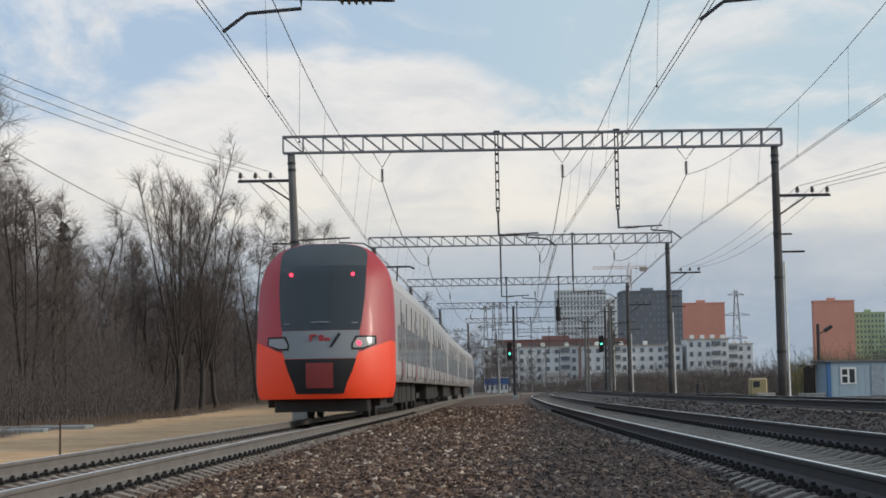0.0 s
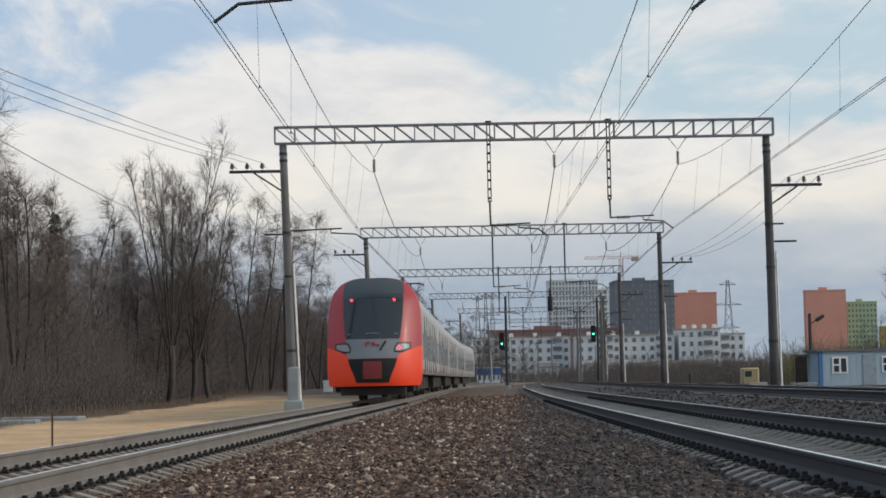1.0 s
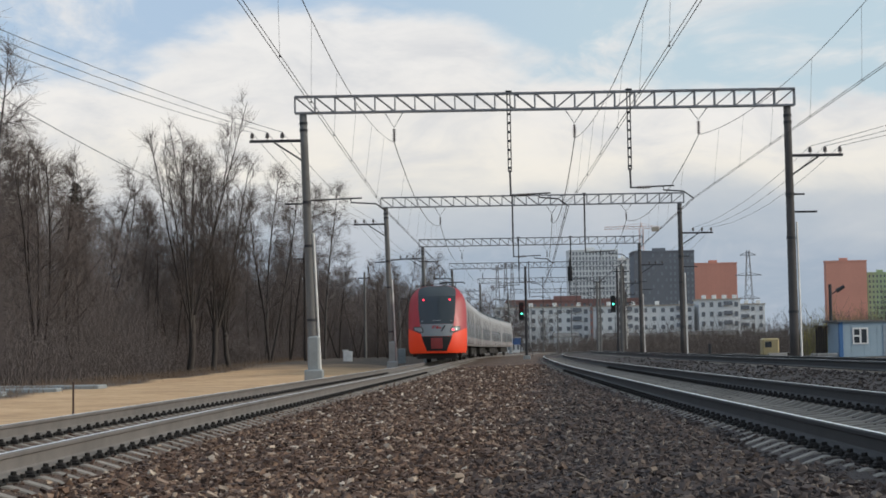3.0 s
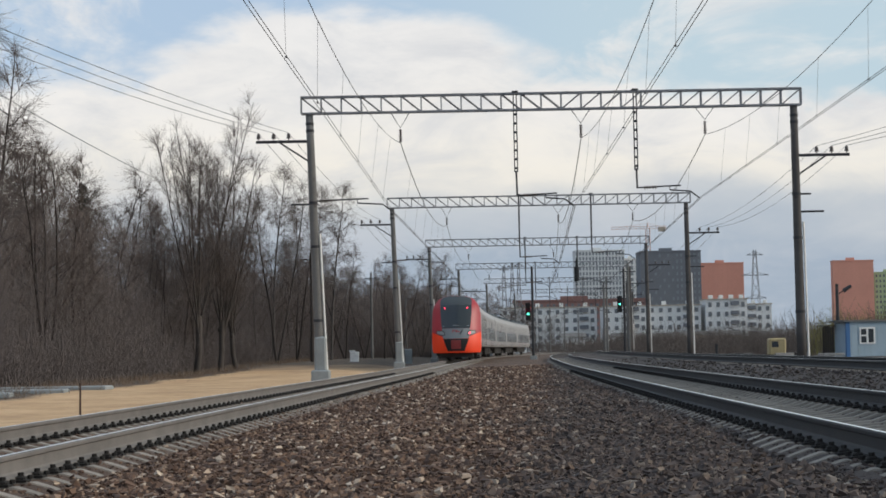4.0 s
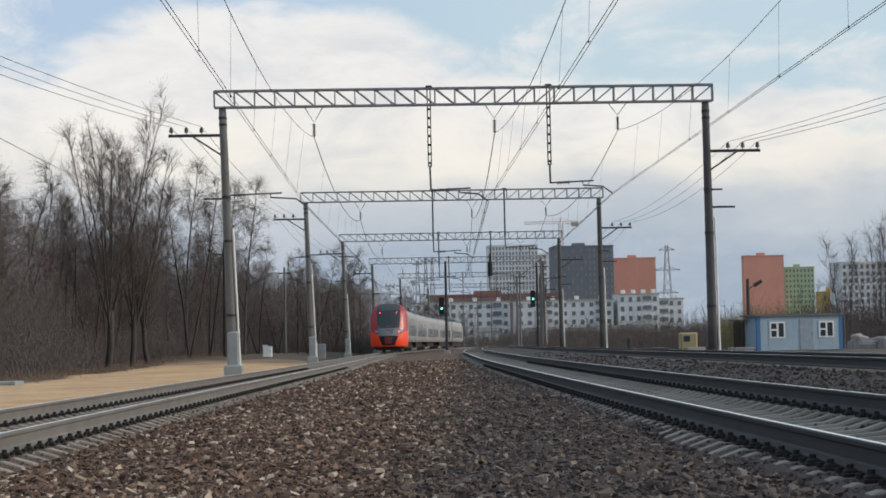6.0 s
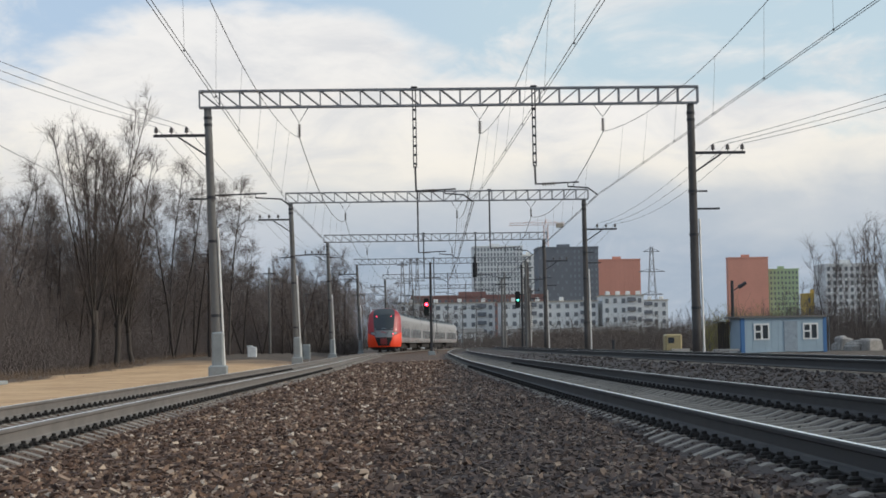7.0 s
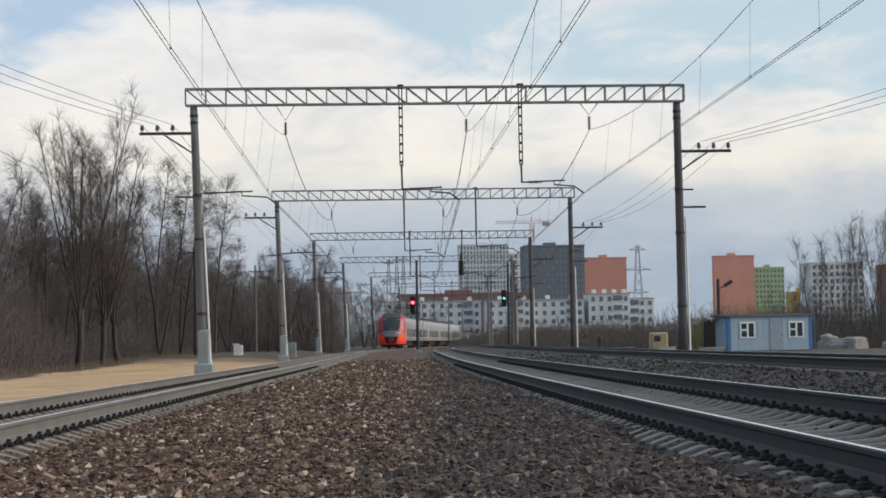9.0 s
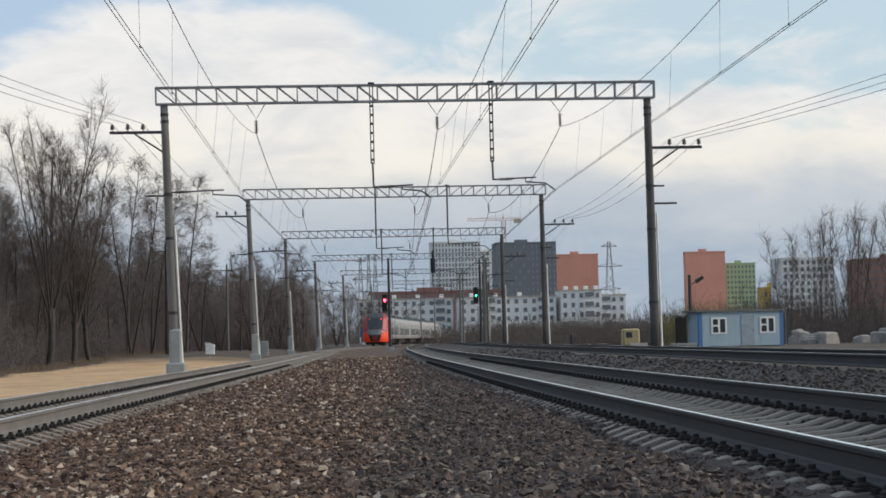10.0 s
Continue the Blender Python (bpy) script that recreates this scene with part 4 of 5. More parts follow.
def spray_mesh(name, groups, mat):
    """One mesh of several sets of sprays."""
    verts, faces, n = [], [], 0
    for v, f in groups:
        verts.append(v)
        faces.append(f + n)
        n += len(v)
    v, f = np.concatenate(verts).astype(np.float32), np.concatenate(faces).astype(np.int32)
    data = bpy.data.meshes.new(name)
    data.vertices.add(len(v))
    data.vertices.foreach_set("co", v.ravel())
    data.loops.add(f.size)
    data.loops.foreach_set("vertex_index", f.ravel())
    data.polygons.add(len(f))
    data.polygons.foreach_set("loop_start", np.arange(0, f.size, 4, dtype=np.int32))
    data.materials.append(mat)
    data.update(calc_edges=True)
    return data


def tree_meshes(seed, height, stems, clear, limbs, subs, twigs, spread, droop, bark, trunk_r=0.17, fork=0.0, up=0.0, bend=0.035, fan=0.30):
    """Trunk mesh and crown mesh of a bare tree. clear: the part of the trunk with no limbs; fork: height at which the stems part."""
    rng = np.random.default_rng(seed)
    trunk, shoots, twiglets = Shape(), [], []
    if fork:
        base = wander(rng, (0, 0, -0.3), (rng.normal(0, 0.03), rng.normal(0, 0.03), 1), fork + 0.6, 5, 0.05, 0.02)
        limb(trunk, base, trunk_r * 2.4, trunk_r * 2.0, 8)
        root = base[-2]
        # knotted head where the stems part
        trunk.ball(root - (0, 0, 0.25), trunk_r * 2.3, 5, 8, squash=1.5)
        trunk.ball(root + (0.14, 0.1, 0.1), trunk_r * 1.7, 5, 8, squash=1.4)
    else:
        root = np.array((0, 0, -0.3))
    for k in range(stems):
        ang = 2 * math.pi * (k + rng.random() * 0.6) / stems
        lean = 0.0 if stems == 1 else rng.uniform(0.08, fan)
        h = height * (1 if k == 0 else rng.uniform(0.72, 0.98)) - root[2]
        stem = wander(rng, root + (rng.normal(0, 0.1) if stems > 1 else 0), (lean * math.cos(ang), lean * math.sin(ang), 1), h, 10, bend, 0.03)
        r = trunk_r * (1 if stems == 1 else 0.66 if fork else 0.8)
        limb(trunk, stem, r, 0.02, 6)
        for j in range(limbs):
            q = clear + (1 - clear) * (j + rng.random()) / limbs
            i = min(int(q * 10), 9)
            p = stem[i] + (stem[i + 1] - stem[i]) * (q * 10 - i)
            a = rng.uniform(0, 2 * math.pi)
            long = spread * height * (1.05 - q) ** 0.8 * rng.uniform(0.45, 1.2) + 0.35
            branch = wander(rng, p, (math.cos(a), math.sin(a), rng.uniform(0.5, 1.5) + up), long, 5, 0.12, 0.06 if droop < 0.02 else 0.0)
            limb(trunk, branch, max(0.022, r * 0.34 * (1.1 - q)), 0.012, 4)
            for m in range(subs):
                w = rng.uniform(0.25, 1.0)
                bi = min(int(w * 5), 4)
                bp = branch[bi] + (branch[bi + 1] - branch[bi]) * (w * 5 - bi)
                side = (branch[bi + 1] - branch[bi]) / (np.linalg.norm(branch[bi + 1] - branch[bi])) + rng.normal(0, 0.65, 3) + np.array((0, 0, 0.25 - droop + up * 0.5))
                sub = wander(rng, bp, side, long * rng.uniform(0.25, 0.5) + 0.25, 3, 0.15, 0.03 - droop)
                shoots.append(sub)
                for _ in range(twigs):
                    z = rng.uniform(0.2, 1.0)
                    si = min(int(z * 3), 2)
                    sp = sub[si] + (sub[si + 1] - sub[si]) * (z * 3 - si)
                    d = (sub[si + 1] - sub[si]) / np.linalg.norm(sub[si + 1] - sub[si]) + rng.normal(0, 0.7, 3) + np.array((0, 0, 0.15 - 2 * droop + up * 0.4))
                    d = d / np.linalg.norm(d) * rng.uniform(0.35, 0.9)
                    twiglets.append([sp, sp + d * 1.3 + (0, 0, 0.05 - 0.9 * droop)])
    return trunk.mesh("trunk", bark, True), spray_mesh("crown", [sprays(shoots, 0.013, 0.007), sprays(twiglets, 0.0070, 0.004)], TWIG)


POPLAR = tree_meshes(3, 21, 8, 0.06, 18, 6, 6, 0.19, 0.0, GREY_BARK, 0.11, 4.0, 0.40, 0.022, 0.36)
BIRCHES = [tree_meshes(11, 17, 1, 0.28, 32, 8, 8, 0.20, 0.10, BIRCH, 0.14), tree_meshes(12, 16, 2, 0.25, 22, 8, 8, 0.19, 0.09, BARK, 0.14)]
YOUNG = [tree_meshes(31, 10, 3, 0.12, 11, 6, 3, 0.19, 0.0, GREY_BARK, 0.05, 0.0, 0.4), tree_meshes(32, 10, 2, 0.15, 13, 6, 3, 0.21, 0.0, GREY_BARK, 0.055, 0.0, 0.4)]
BROAD = [tree_meshes(21, 13, 1, 0.18, 24, 8, 7, 0.30, 0.0, BARK, 0.13), tree_meshes(22, 12, 3, 0.15, 13, 8, 7, 0.26, 0.02, BARK, 0.11), tree_meshes(23, 14, 2, 0.2, 17, 8, 7, 0.27, 0.03, BARK, 0.12)]


def plant(meshes, name, label, x, y, size, group="", turn=None, z=None):
    tree = thing(name, label, "tree", group)
    tree.matrix_basis = pose(x, y, land(x, y) if z is None else z, 0, 0, random.uniform(0, 360) if turn is None else turn) @ Matrix.Diagonal((size, size, size, 1))
    part("trunk", meshes[0], None, tree)
    part("crown", meshes[1], None, tree)
    return tree


def land(x, y):
    a = TRACK_A(min(y, 690))
    z = ground_height(x, y) - 0.08
    if x < a - 5:
        z += 0.62 * min(1.0, max(0.0, (y - 130) / 50)) * min(1.0, (a - 5 - x) / 4)
    return z - 0.05


def build_wood():
    tall = "tall bare tree with several upright stems and fine twigs"
    for x, y, size, turn in ((-17.5, 138, 0.97, 20), (-16.2, 142, 0.90, 140), (-15.9, 150, 0.76, 250)):
        plant(POPLAR, "poplar_tree", tall, x, y, size, "tall trees at the wood's edge", turn)
    birch = "bare birch with hanging twigs at the wood's edge"
    for x, y, k, size in ((-14.6, 172, 1, 1.05), (-15.6, 180, 0, 1.06), (-13.6, 182, 1, 1.0), (-12.6, 188, 0, 0.98), (-10.9, 193, 0, 1.02), (-9.9, 203, 1, 0.82), (-24.6, 108, 0, 1.34), (-26.9, 113, 1, 1.35), (-29.5, 120, 0, 1.25), (-23.4, 118, 1, 0.95)):
        plant(BIRCHES[k], "birch_tree", birch, x, y, size, "birches at the wood's edge")
    rng = np.random.default_rng(4)
    label = "bare leafless tree in a dense dark wood"
    spots = []
    for i in range(140):
        y = rng.uniform(88, 300)
        edge = -18.5 - max(0, 120 - y) * 0.05 if y < 165 else -16.5 + (y - 165) * 0.085
        x = edge - abs(rng.normal(0, 1)) * (10 if y < 170 else 9) - 0.3
        spots.append((x, y))
    for y in np.arange(200, 470, 8.0):
        spots.append((TRACK_A(y) - 9 - rng.uniform(0, 7), y))
    for _ in range(16):
        spots.append((rng.uniform(-7, 2.5), rng.uniform(232, 266)))
    for _ in range(30):
        y = rng.uniform(196, 270)
        spots.append((-15.5 + (y - 190) * 0.085 - rng.uniform(0, 16), y))
    for x, y in spots:
        size = rng.uniform(0.85, 1.2) * (1.0 if x < -21 else 0.8) if y < 175 else rng.uniform(0.55, 0.9)
        plant(BROAD[rng.integers(3)], "bare_tree", label, x, y, size, "trees of the bare wood")
    # a dark spruce among them
    s = Shape()
    for i in range(700):
        h = rng.uniform(0.08, 1) ** 0.9
        a, r = rng.uniform(0, 6.283), (1 - h) ** 0.6 * 2.1 + 0.2
        p = np.array((0, 0, 1.0 + h * 14))
        q = p + np.array((math.cos(a) * r, math.sin(a) * r, -0.25 * r))
        limb(s, [p, (p + q) / 2 + (0, 0, 0.1), q], 0.06, 0.02, 3)
    tree = thing("spruce_tree", "dark evergreen spruce standing in the bare wood", "tree", at=pose(-27.8, 150, -0.6))
    part("trunk", Shape().tube((0, 0, -0.3), (0, 0, 15.0), 0.2, 0.03, 8), BARK, tree)
    part("crown", s, material("needles", (0.018, 0.024, 0.016), 0.9, bump=0), tree)
    # undergrowth
    n = 15000
    y = np.where(np.arange(n) % 3 > 0, rng.uniform(70, 310, n), rng.uniform(70, 170, n))
    edge = np.where(y < 165, -18.0 - np.maximum(0, 110 - y) * 0.06, -16.0 + (y - 165) * 0.085)
    x = edge - np.abs(rng.normal(0, 1, n)) * 9
    h = rng.uniform(1.0, 6.5, n) * np.where(x < edge - 1.5, 1, 0.5)
    foot = np.stack([x, y, np.array([land(p, q) for p, q in zip(x, y)]) - 0.1], 1)
    top = foot + np.stack([rng.normal(0, 0.22, n) * h, rng.normal(0, 0.2, n) * h, h], 1)
    mid = (foot + top) / 2 + rng.normal(0, 0.05, (n, 3)) * h[:, None]
    groups = [sprays(np.stack([foot, mid, top], 1), rng.uniform(0.015, 0.045, n), 0.008)]
    for _ in range(3):
        p = foot + (top - foot) * rng.uniform(0.3, 0.95, (n, 1))
        groups.append(sprays(np.stack([p, p + rng.normal(0, 0.35, (n, 3)) + (0, 0, 0.5)], 1), 0.014, 0.006))
    # twigs of the thick of the wood, dense low down and thinning out above
    n = 54000
    ty = rng.uniform(85, 330, n)
    inner = np.where(ty < 165, -20.5 - np.maximum(0, 125 - ty) * 0.07, -17.5 + (ty - 165) * 0.085)
    tx = inner - rng.uniform(0, 1, n) ** 1.3 * 14
    crest = np.array([8.6 + 2.6 * noise.noise((p * 0.10, q * 0.045, 5.0)) for p, q in zip(tx, ty)]) * np.where(ty < 170, 1.0, 0.78)
    tz = np.array([land(p, q) for p, q in zip(tx, ty)]) + 0.3 + crest * rng.uniform(0, 1, n) ** 0.75 * (1 + np.abs(rng.normal(0, 0.10, n)))
    # the far copse where the line bends away
    far = np.arange(n) < 8000
    ty = np.where(far, rng.uniform(228, 272, n), ty)
    tx = np.where(far, rng.uniform(-10, 3.5, n), tx)
    tz = np.where(far, rng.uniform(0, 1, n) ** 0.8 * (8.6 - 0.035 * (tx + 3.5) ** 2) - 0.3, tz)
    foot = np.stack([tx, ty, tz], 1)
    lean = np.stack([rng.normal(0, 0.45, n), rng.normal(0, 0.45, n), rng.uniform(0.4, 1.4, n)], 1)
    thick = sprays(np.stack([foot, foot + lean * rng.uniform(0.6, 1.5, (n, 1))], 1), rng.uniform(0.008, 0.022, n), 0.005)
    tagged(new("wood_thicket", spray_mesh("wood_thicket", [thick], THICKET)), "dense brown leafless twigs of the wood", "wood", kind="stuff")
    m = thing("wooden_pole", "old dark service pole among the birches", "pole", at=pose(-11.6, 175, -0.4))
    part("shaft", Shape().tube((0, 0, 0), (0, 0, 10.2), 0.15, 0.10, 8), BARK, m)
    part("crossarm", Shape().box(-0.7, 0.7, -0.05, 0.05, 9.6, 9.7), BARK, m)
    n = 4200
    ly = rng.uniform(45, 200, n)
    lx = rng.normal(-16.2, 0.9, n) + np.maximum(0, ly - 150) * 0.08
    lz = np.array([land(p, q) for p, q in zip(lx, ly)]) + 0.03
    foot = np.stack([lx, ly, lz], 1)
    dry = sprays(np.stack([foot, foot + np.stack([rng.normal(0, 0.12, n), rng.normal(0, 0.12, n), rng.uniform(0.05, 0.45, n)], 1)], 1), rng.uniform(0.006, 0.015, n), 0.004)
    litter = new("dry_litter", spray_mesh("dry_litter", [dry], material("dry_stalks", (0.17, 0.12, 0.085), 0.95, spread=0.4, scale=0.3, bump=0)))
    tagged(litter, "dry brown stalks and litter along the sand's edge", "dry grass", kind="stuff")
    under = new("undergrowth", spray_mesh("undergrowth", groups, material("undergrowth_stems", (0.135, 0.112, 0.106), 0.95, bump=0)))
    tagged(under, "dark leafless undergrowth filling the wood", "undergrowth", kind="stuff")


build_wood()


def thicket(name, label, boxes, mat, seed):
    """Bare shrubs: sprays of thin upright stems."""
    rng = np.random.default_rng(seed)
    groups = []
    for x0, x1, y0, y1, h0, h1, n, r in boxes:
        n *= 2
        x, y = rng.uniform(x0, x1, n), rng.uniform(y0, y1, n)
        clump = np.array([0.6 + 0.4 * noise.noise((p * 0.12, q * 0.05, seed)) for p, q in zip(x, y)])
        h = rng.uniform(h0, h1, n) * clump * 1.3
        foot = np.stack([x, y, np.array([land(p, q) for p, q in zip(x, y)]) - 0.1], 1)
        top = foot + np.stack([rng.normal(0, 0.2, n) * h, rng.normal(0, 0.2, n) * h, h * rng.uniform(0.6, 1.0, n)], 1)
        mid = (foot + top) / 2 + rng.normal(0, 0.05, (n, 3)) * h[:, None]
        groups.append(sprays(np.stack([foot, mid, top], 1), r, r * 0.4))
        for _ in range(3):
            p = foot + (top - foot) * rng.uniform(0.3, 0.97, (n, 1))
            groups.append(sprays(np.stack([p, p + rng.normal(0, 0.13, (n, 3)) * h[:, None] + np.stack([0 * h, 0 * h, 0.12 * h], 1)], 1), r * 0.55, r * 0.25))
    tagged(new(name, spray_mesh(name, groups, mat)), label, "shrubs", kind="stuff")


thicket("scrub", "brown leafless scrub beside the yard", [
    (20, 34, 185, 260, 1.2, 3.8, 800, 0.026), (31, 75, 165, 230, 2.0, 6.0, 1600, 0.026), (24, 60, 230, 330, 2, 5.0, 1100, 0.034),
    (22, 60, 330, 480, 2, 5, 1300, 0.045), (38.5, 75, 148, 170, 1.5, 5.0, 1300, 0.020), (70, 130, 330, 500, 4, 9, 900, 0.06), (-10, 22, 480, 540, 3, 8, 500, 0.07), (-9, 3, 228, 270, 1.5, 5.0, 700, 0.03)], SCRUB, 31)
thicket("willow_scrub", "yellow-green budding willow scrub behind the shed", [(34, 42, 172, 182, 3.0, 4.6, 160, 0.025)], material("willow_twigs", (0.22, 0.20, 0.055), 0.9, bump=0), 33)

for x, y, size in ((41.8, 163, 0.85), (43.2, 166, 0.98), (44.5, 160, 1.0), (45.6, 167, 0.95), (46.8, 163, 1.08), (48.2, 161, 1.02), (49.4, 168, 1.1), (50.8, 164, 1.12), (52.2, 162, 1.1), (53.8, 166, 1.15), (40.6, 170, 0.6)):
    plant(YOUNG[int(x * 3) % 2], "young_tree", "slim bare young tree beside the yard", x, y, size, "young trees beside the yard")


# ---- far buildings ----
def paint(name, colour, spread=0.1):
    return material(name, colour, 0.85, spread=spread, scale=0.05, fine=1.2, bump=0)


# Distance haze is mixed into the white, coral and lime, and paler window glass.
HAZE_WHITE = paint("panel_white_hazed", (0.72, 0.72, 0.71))
SLATE = paint("panel_slate", (0.17, 0.18, 0.20))
HAZE_CORAL = paint("panel_coral_hazed", (0.64, 0.30, 0.225))
HAZE_LIME = paint("panel_lime_hazed", (0.37, 0.47, 0.28))
BRICK = paint("brick_red", (0.24, 0.13, 0.115))
TAN = paint("panel_tan", (0.42, 0.36, 0.29))
WINDOW = glass("far_window", (0.15, 0.16, 0.175), 0.25)
WINDOW_HAZED = glass("far_window_hazed", (0.20, 0.22, 0.24), 0.3)


def block(name, label, x0, x1, y, depth, top, mat, floors, columns, pane=WINDOW, wide=0.5, tall=0.55, first=2.0, skip=None, group="", roof=True):
    """A block of flats with a parapet, roof boxes and a window for each room of the side that shows."""
    b = thing(name, label, "building", group, at=pose(x0, y, -0.6))
    w, h = x1 - x0, top + 0.6
    part("wall", Shape().box(0, w, 0, depth, 0, h), mat, b)
    if roof:
        part("parapet", Shape().box(-0.2, w + 0.2, -0.2, 0.3, h, h + 0.7).box(-0.2, w + 0.2, depth - 0.3, depth + 0.2, h, h + 0.7).box(-0.2, 0.3, 0.3, depth - 0.3, h, h + 0.7).box(w - 0.3, w + 0.2, 0.3, depth - 0.3, h, h + 0.7), mat, b)
        part("lift_house", Shape().box(w * 0.35, w * 0.55, depth * 0.3, depth * 0.6, h, h + 2.2), mat, b)
    if floors:
        cell, storey = w / columns, (h - first) / floors
        shape = Shape().box(0, cell * wide, -0.12, 0.05, 0, storey * tall).mesh("window", pane)
        for f in range(floors):
            for c in range(columns):
                if skip and skip(f, c):
                    continue
                part("window", shape, None, b, at=pose(cell * (c + 0.5 - wide / 2), 0, first + storey * (f + 0.22)))
    return b


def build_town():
    block("tower_block", "white tower block with a grid of windows", 71.5, 97.3, 1000, 18, 51, HAZE_WHITE, 19, 15, WINDOW_HAZED, 0.5, 0.62, group="tower blocks")
    block("tower_block", "white lower wing of the tower block", 97.4, 105.5, 1004, 16, 46.5, HAZE_WHITE, 15, 3, WINDOW_HAZED, 0.5, 0.6, group="tower blocks")
    block("tower_block", "dark grey tower block with few windows", 95.0, 123.4, 900, 20, 45, SLATE, 15, 14, WINDOW_HAZED, 0.42, 0.5, skip=lambda f, c: c < 8 and (f * 7 + c * 3) % 5 > 1, group="tower blocks")
    block("tower_block", "plain coral red tower block", 150.8, 175.2, 1100, 7, 47.5, HAZE_CORAL, 15, 9, paint("coral_strip", (0.61, 0.28, 0.208)), 0.05, 0.9, group="tower blocks")
    block("tower_block", "plain coral red tower block beside a green one", 226.4, 249.8, 1100, 6, 47.5, HAZE_CORAL, 0, 14, paint("coral_seam", (0.625, 0.292, 0.217)), 0.14, 0.9, group="tower blocks")
    block("tower_block", "lime green tower block with dark windows", 251.4, 268.7, 1105, 8, 40.6, HAZE_LIME, 13, 8, WINDOW, 0.42, 0.5, group="tower blocks")
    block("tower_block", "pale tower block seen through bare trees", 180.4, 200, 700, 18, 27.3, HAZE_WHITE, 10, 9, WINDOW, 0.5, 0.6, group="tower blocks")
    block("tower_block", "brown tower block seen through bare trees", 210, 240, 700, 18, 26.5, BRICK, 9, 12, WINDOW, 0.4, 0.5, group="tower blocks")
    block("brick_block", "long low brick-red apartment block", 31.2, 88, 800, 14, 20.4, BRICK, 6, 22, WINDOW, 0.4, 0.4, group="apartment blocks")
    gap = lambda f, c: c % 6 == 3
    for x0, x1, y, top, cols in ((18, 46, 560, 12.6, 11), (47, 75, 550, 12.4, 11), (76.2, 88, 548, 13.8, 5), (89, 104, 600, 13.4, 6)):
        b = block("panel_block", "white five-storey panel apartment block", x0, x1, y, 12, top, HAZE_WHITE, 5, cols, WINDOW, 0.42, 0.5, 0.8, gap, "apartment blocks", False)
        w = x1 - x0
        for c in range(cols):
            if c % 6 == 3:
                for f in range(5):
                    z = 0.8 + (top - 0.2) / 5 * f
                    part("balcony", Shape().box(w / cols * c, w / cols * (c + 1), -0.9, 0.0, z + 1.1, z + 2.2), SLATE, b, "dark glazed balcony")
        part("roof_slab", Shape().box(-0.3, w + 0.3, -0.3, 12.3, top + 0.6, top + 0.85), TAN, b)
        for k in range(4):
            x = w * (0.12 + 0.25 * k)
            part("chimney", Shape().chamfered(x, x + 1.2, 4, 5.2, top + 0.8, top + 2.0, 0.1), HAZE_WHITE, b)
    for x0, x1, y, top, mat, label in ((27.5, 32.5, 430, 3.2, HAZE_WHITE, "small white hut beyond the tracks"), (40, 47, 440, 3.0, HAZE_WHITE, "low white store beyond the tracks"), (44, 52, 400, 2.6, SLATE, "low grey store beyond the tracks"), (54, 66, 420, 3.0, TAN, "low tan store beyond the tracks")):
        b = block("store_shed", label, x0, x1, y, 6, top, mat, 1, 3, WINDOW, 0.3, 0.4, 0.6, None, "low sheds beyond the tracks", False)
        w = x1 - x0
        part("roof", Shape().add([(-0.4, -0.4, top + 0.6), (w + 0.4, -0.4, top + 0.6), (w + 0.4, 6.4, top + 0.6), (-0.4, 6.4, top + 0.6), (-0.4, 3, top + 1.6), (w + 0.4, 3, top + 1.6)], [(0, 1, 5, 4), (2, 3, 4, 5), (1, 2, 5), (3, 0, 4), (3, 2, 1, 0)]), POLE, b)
    # Plain block with a blue band, standing in for a far-off blue train.
    w = block("blue_train_block", "low white block with a blue band, standing in for a distant train", 13.4, 18.2, 400, 6, 3.0, HAZE_WHITE, 1, 5, WINDOW, 0.4, 0.3, 0.5, None, "low sheds beyond the tracks", False)
    part("fascia", Shape().box(-0.15, 4.95, -0.2, -0.01, 2.2, 3.6), paint("far_blue", (0.07, 0.14, 0.33)), w, "blue band")
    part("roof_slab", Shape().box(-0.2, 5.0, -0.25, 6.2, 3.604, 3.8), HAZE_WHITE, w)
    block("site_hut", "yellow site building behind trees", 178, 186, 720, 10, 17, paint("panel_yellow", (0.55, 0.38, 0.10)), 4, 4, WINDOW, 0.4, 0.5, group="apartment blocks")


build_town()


def lattice_mast(s, x, y, z0, z1, w0, w1, bays, r):
    for k in range(bays):
        a, b = k / bays, (k + 1) / bays
        za, zb, wa, wb = z0 + (z1 - z0) * a, z0 + (z1 - z0) * b, w0 + (w1 - w0) * a, w0 + (w1 - w0) * b
        for sx, sy in ((-1, -1), (1, -1), (1, 1), (-1, 1)):
            s.tube((x + sx * wa, y + sy * wa, za), (x + sx * wb, y + sy * wb, zb), r, n=4)
        s.tube((x - wa, y - wa, za), (x + wb, y - wb, zb), r * 0.7, n=4)
        s.tube((x + wa, y - wa, za), (x - wb, y - wb, zb), r * 0.7, n=4)


def build_pylon(x, y, top, size):
    p = thing("power_pylon", "grey steel lattice power pylon", "pylon", "power pylons")
    s = Shape()
    lattice_mast(s, x, y, -0.6, top, 2.6 * size, 0.5 * size, 9, 0.13)
    tagged(part("mast", s, STEEL, p), kind="stuff")
    for h, w in ((top * 0.95, 3.4), (top * 0.74, 5.6), (top * 0.50, 4.6)):
        part("crossarm", Shape().tube((x - w * size, y, h), (x + w * size, y, h), 0.16, n=4).tube((x - w * size, y, h), (x, y, h + 1.4), 0.10, n=4).tube((x + w * size, y, h), (x, y, h + 1.4), 0.10, n=4), STEEL, p)


build_pylon(132.2, 800, 40.2, 1.0)
for x, y, top in ((26.0, 760, 34), (30.0, 780, 36), (33.5, 800, 37)):
    build_pylon(x, y, top, 0.6)


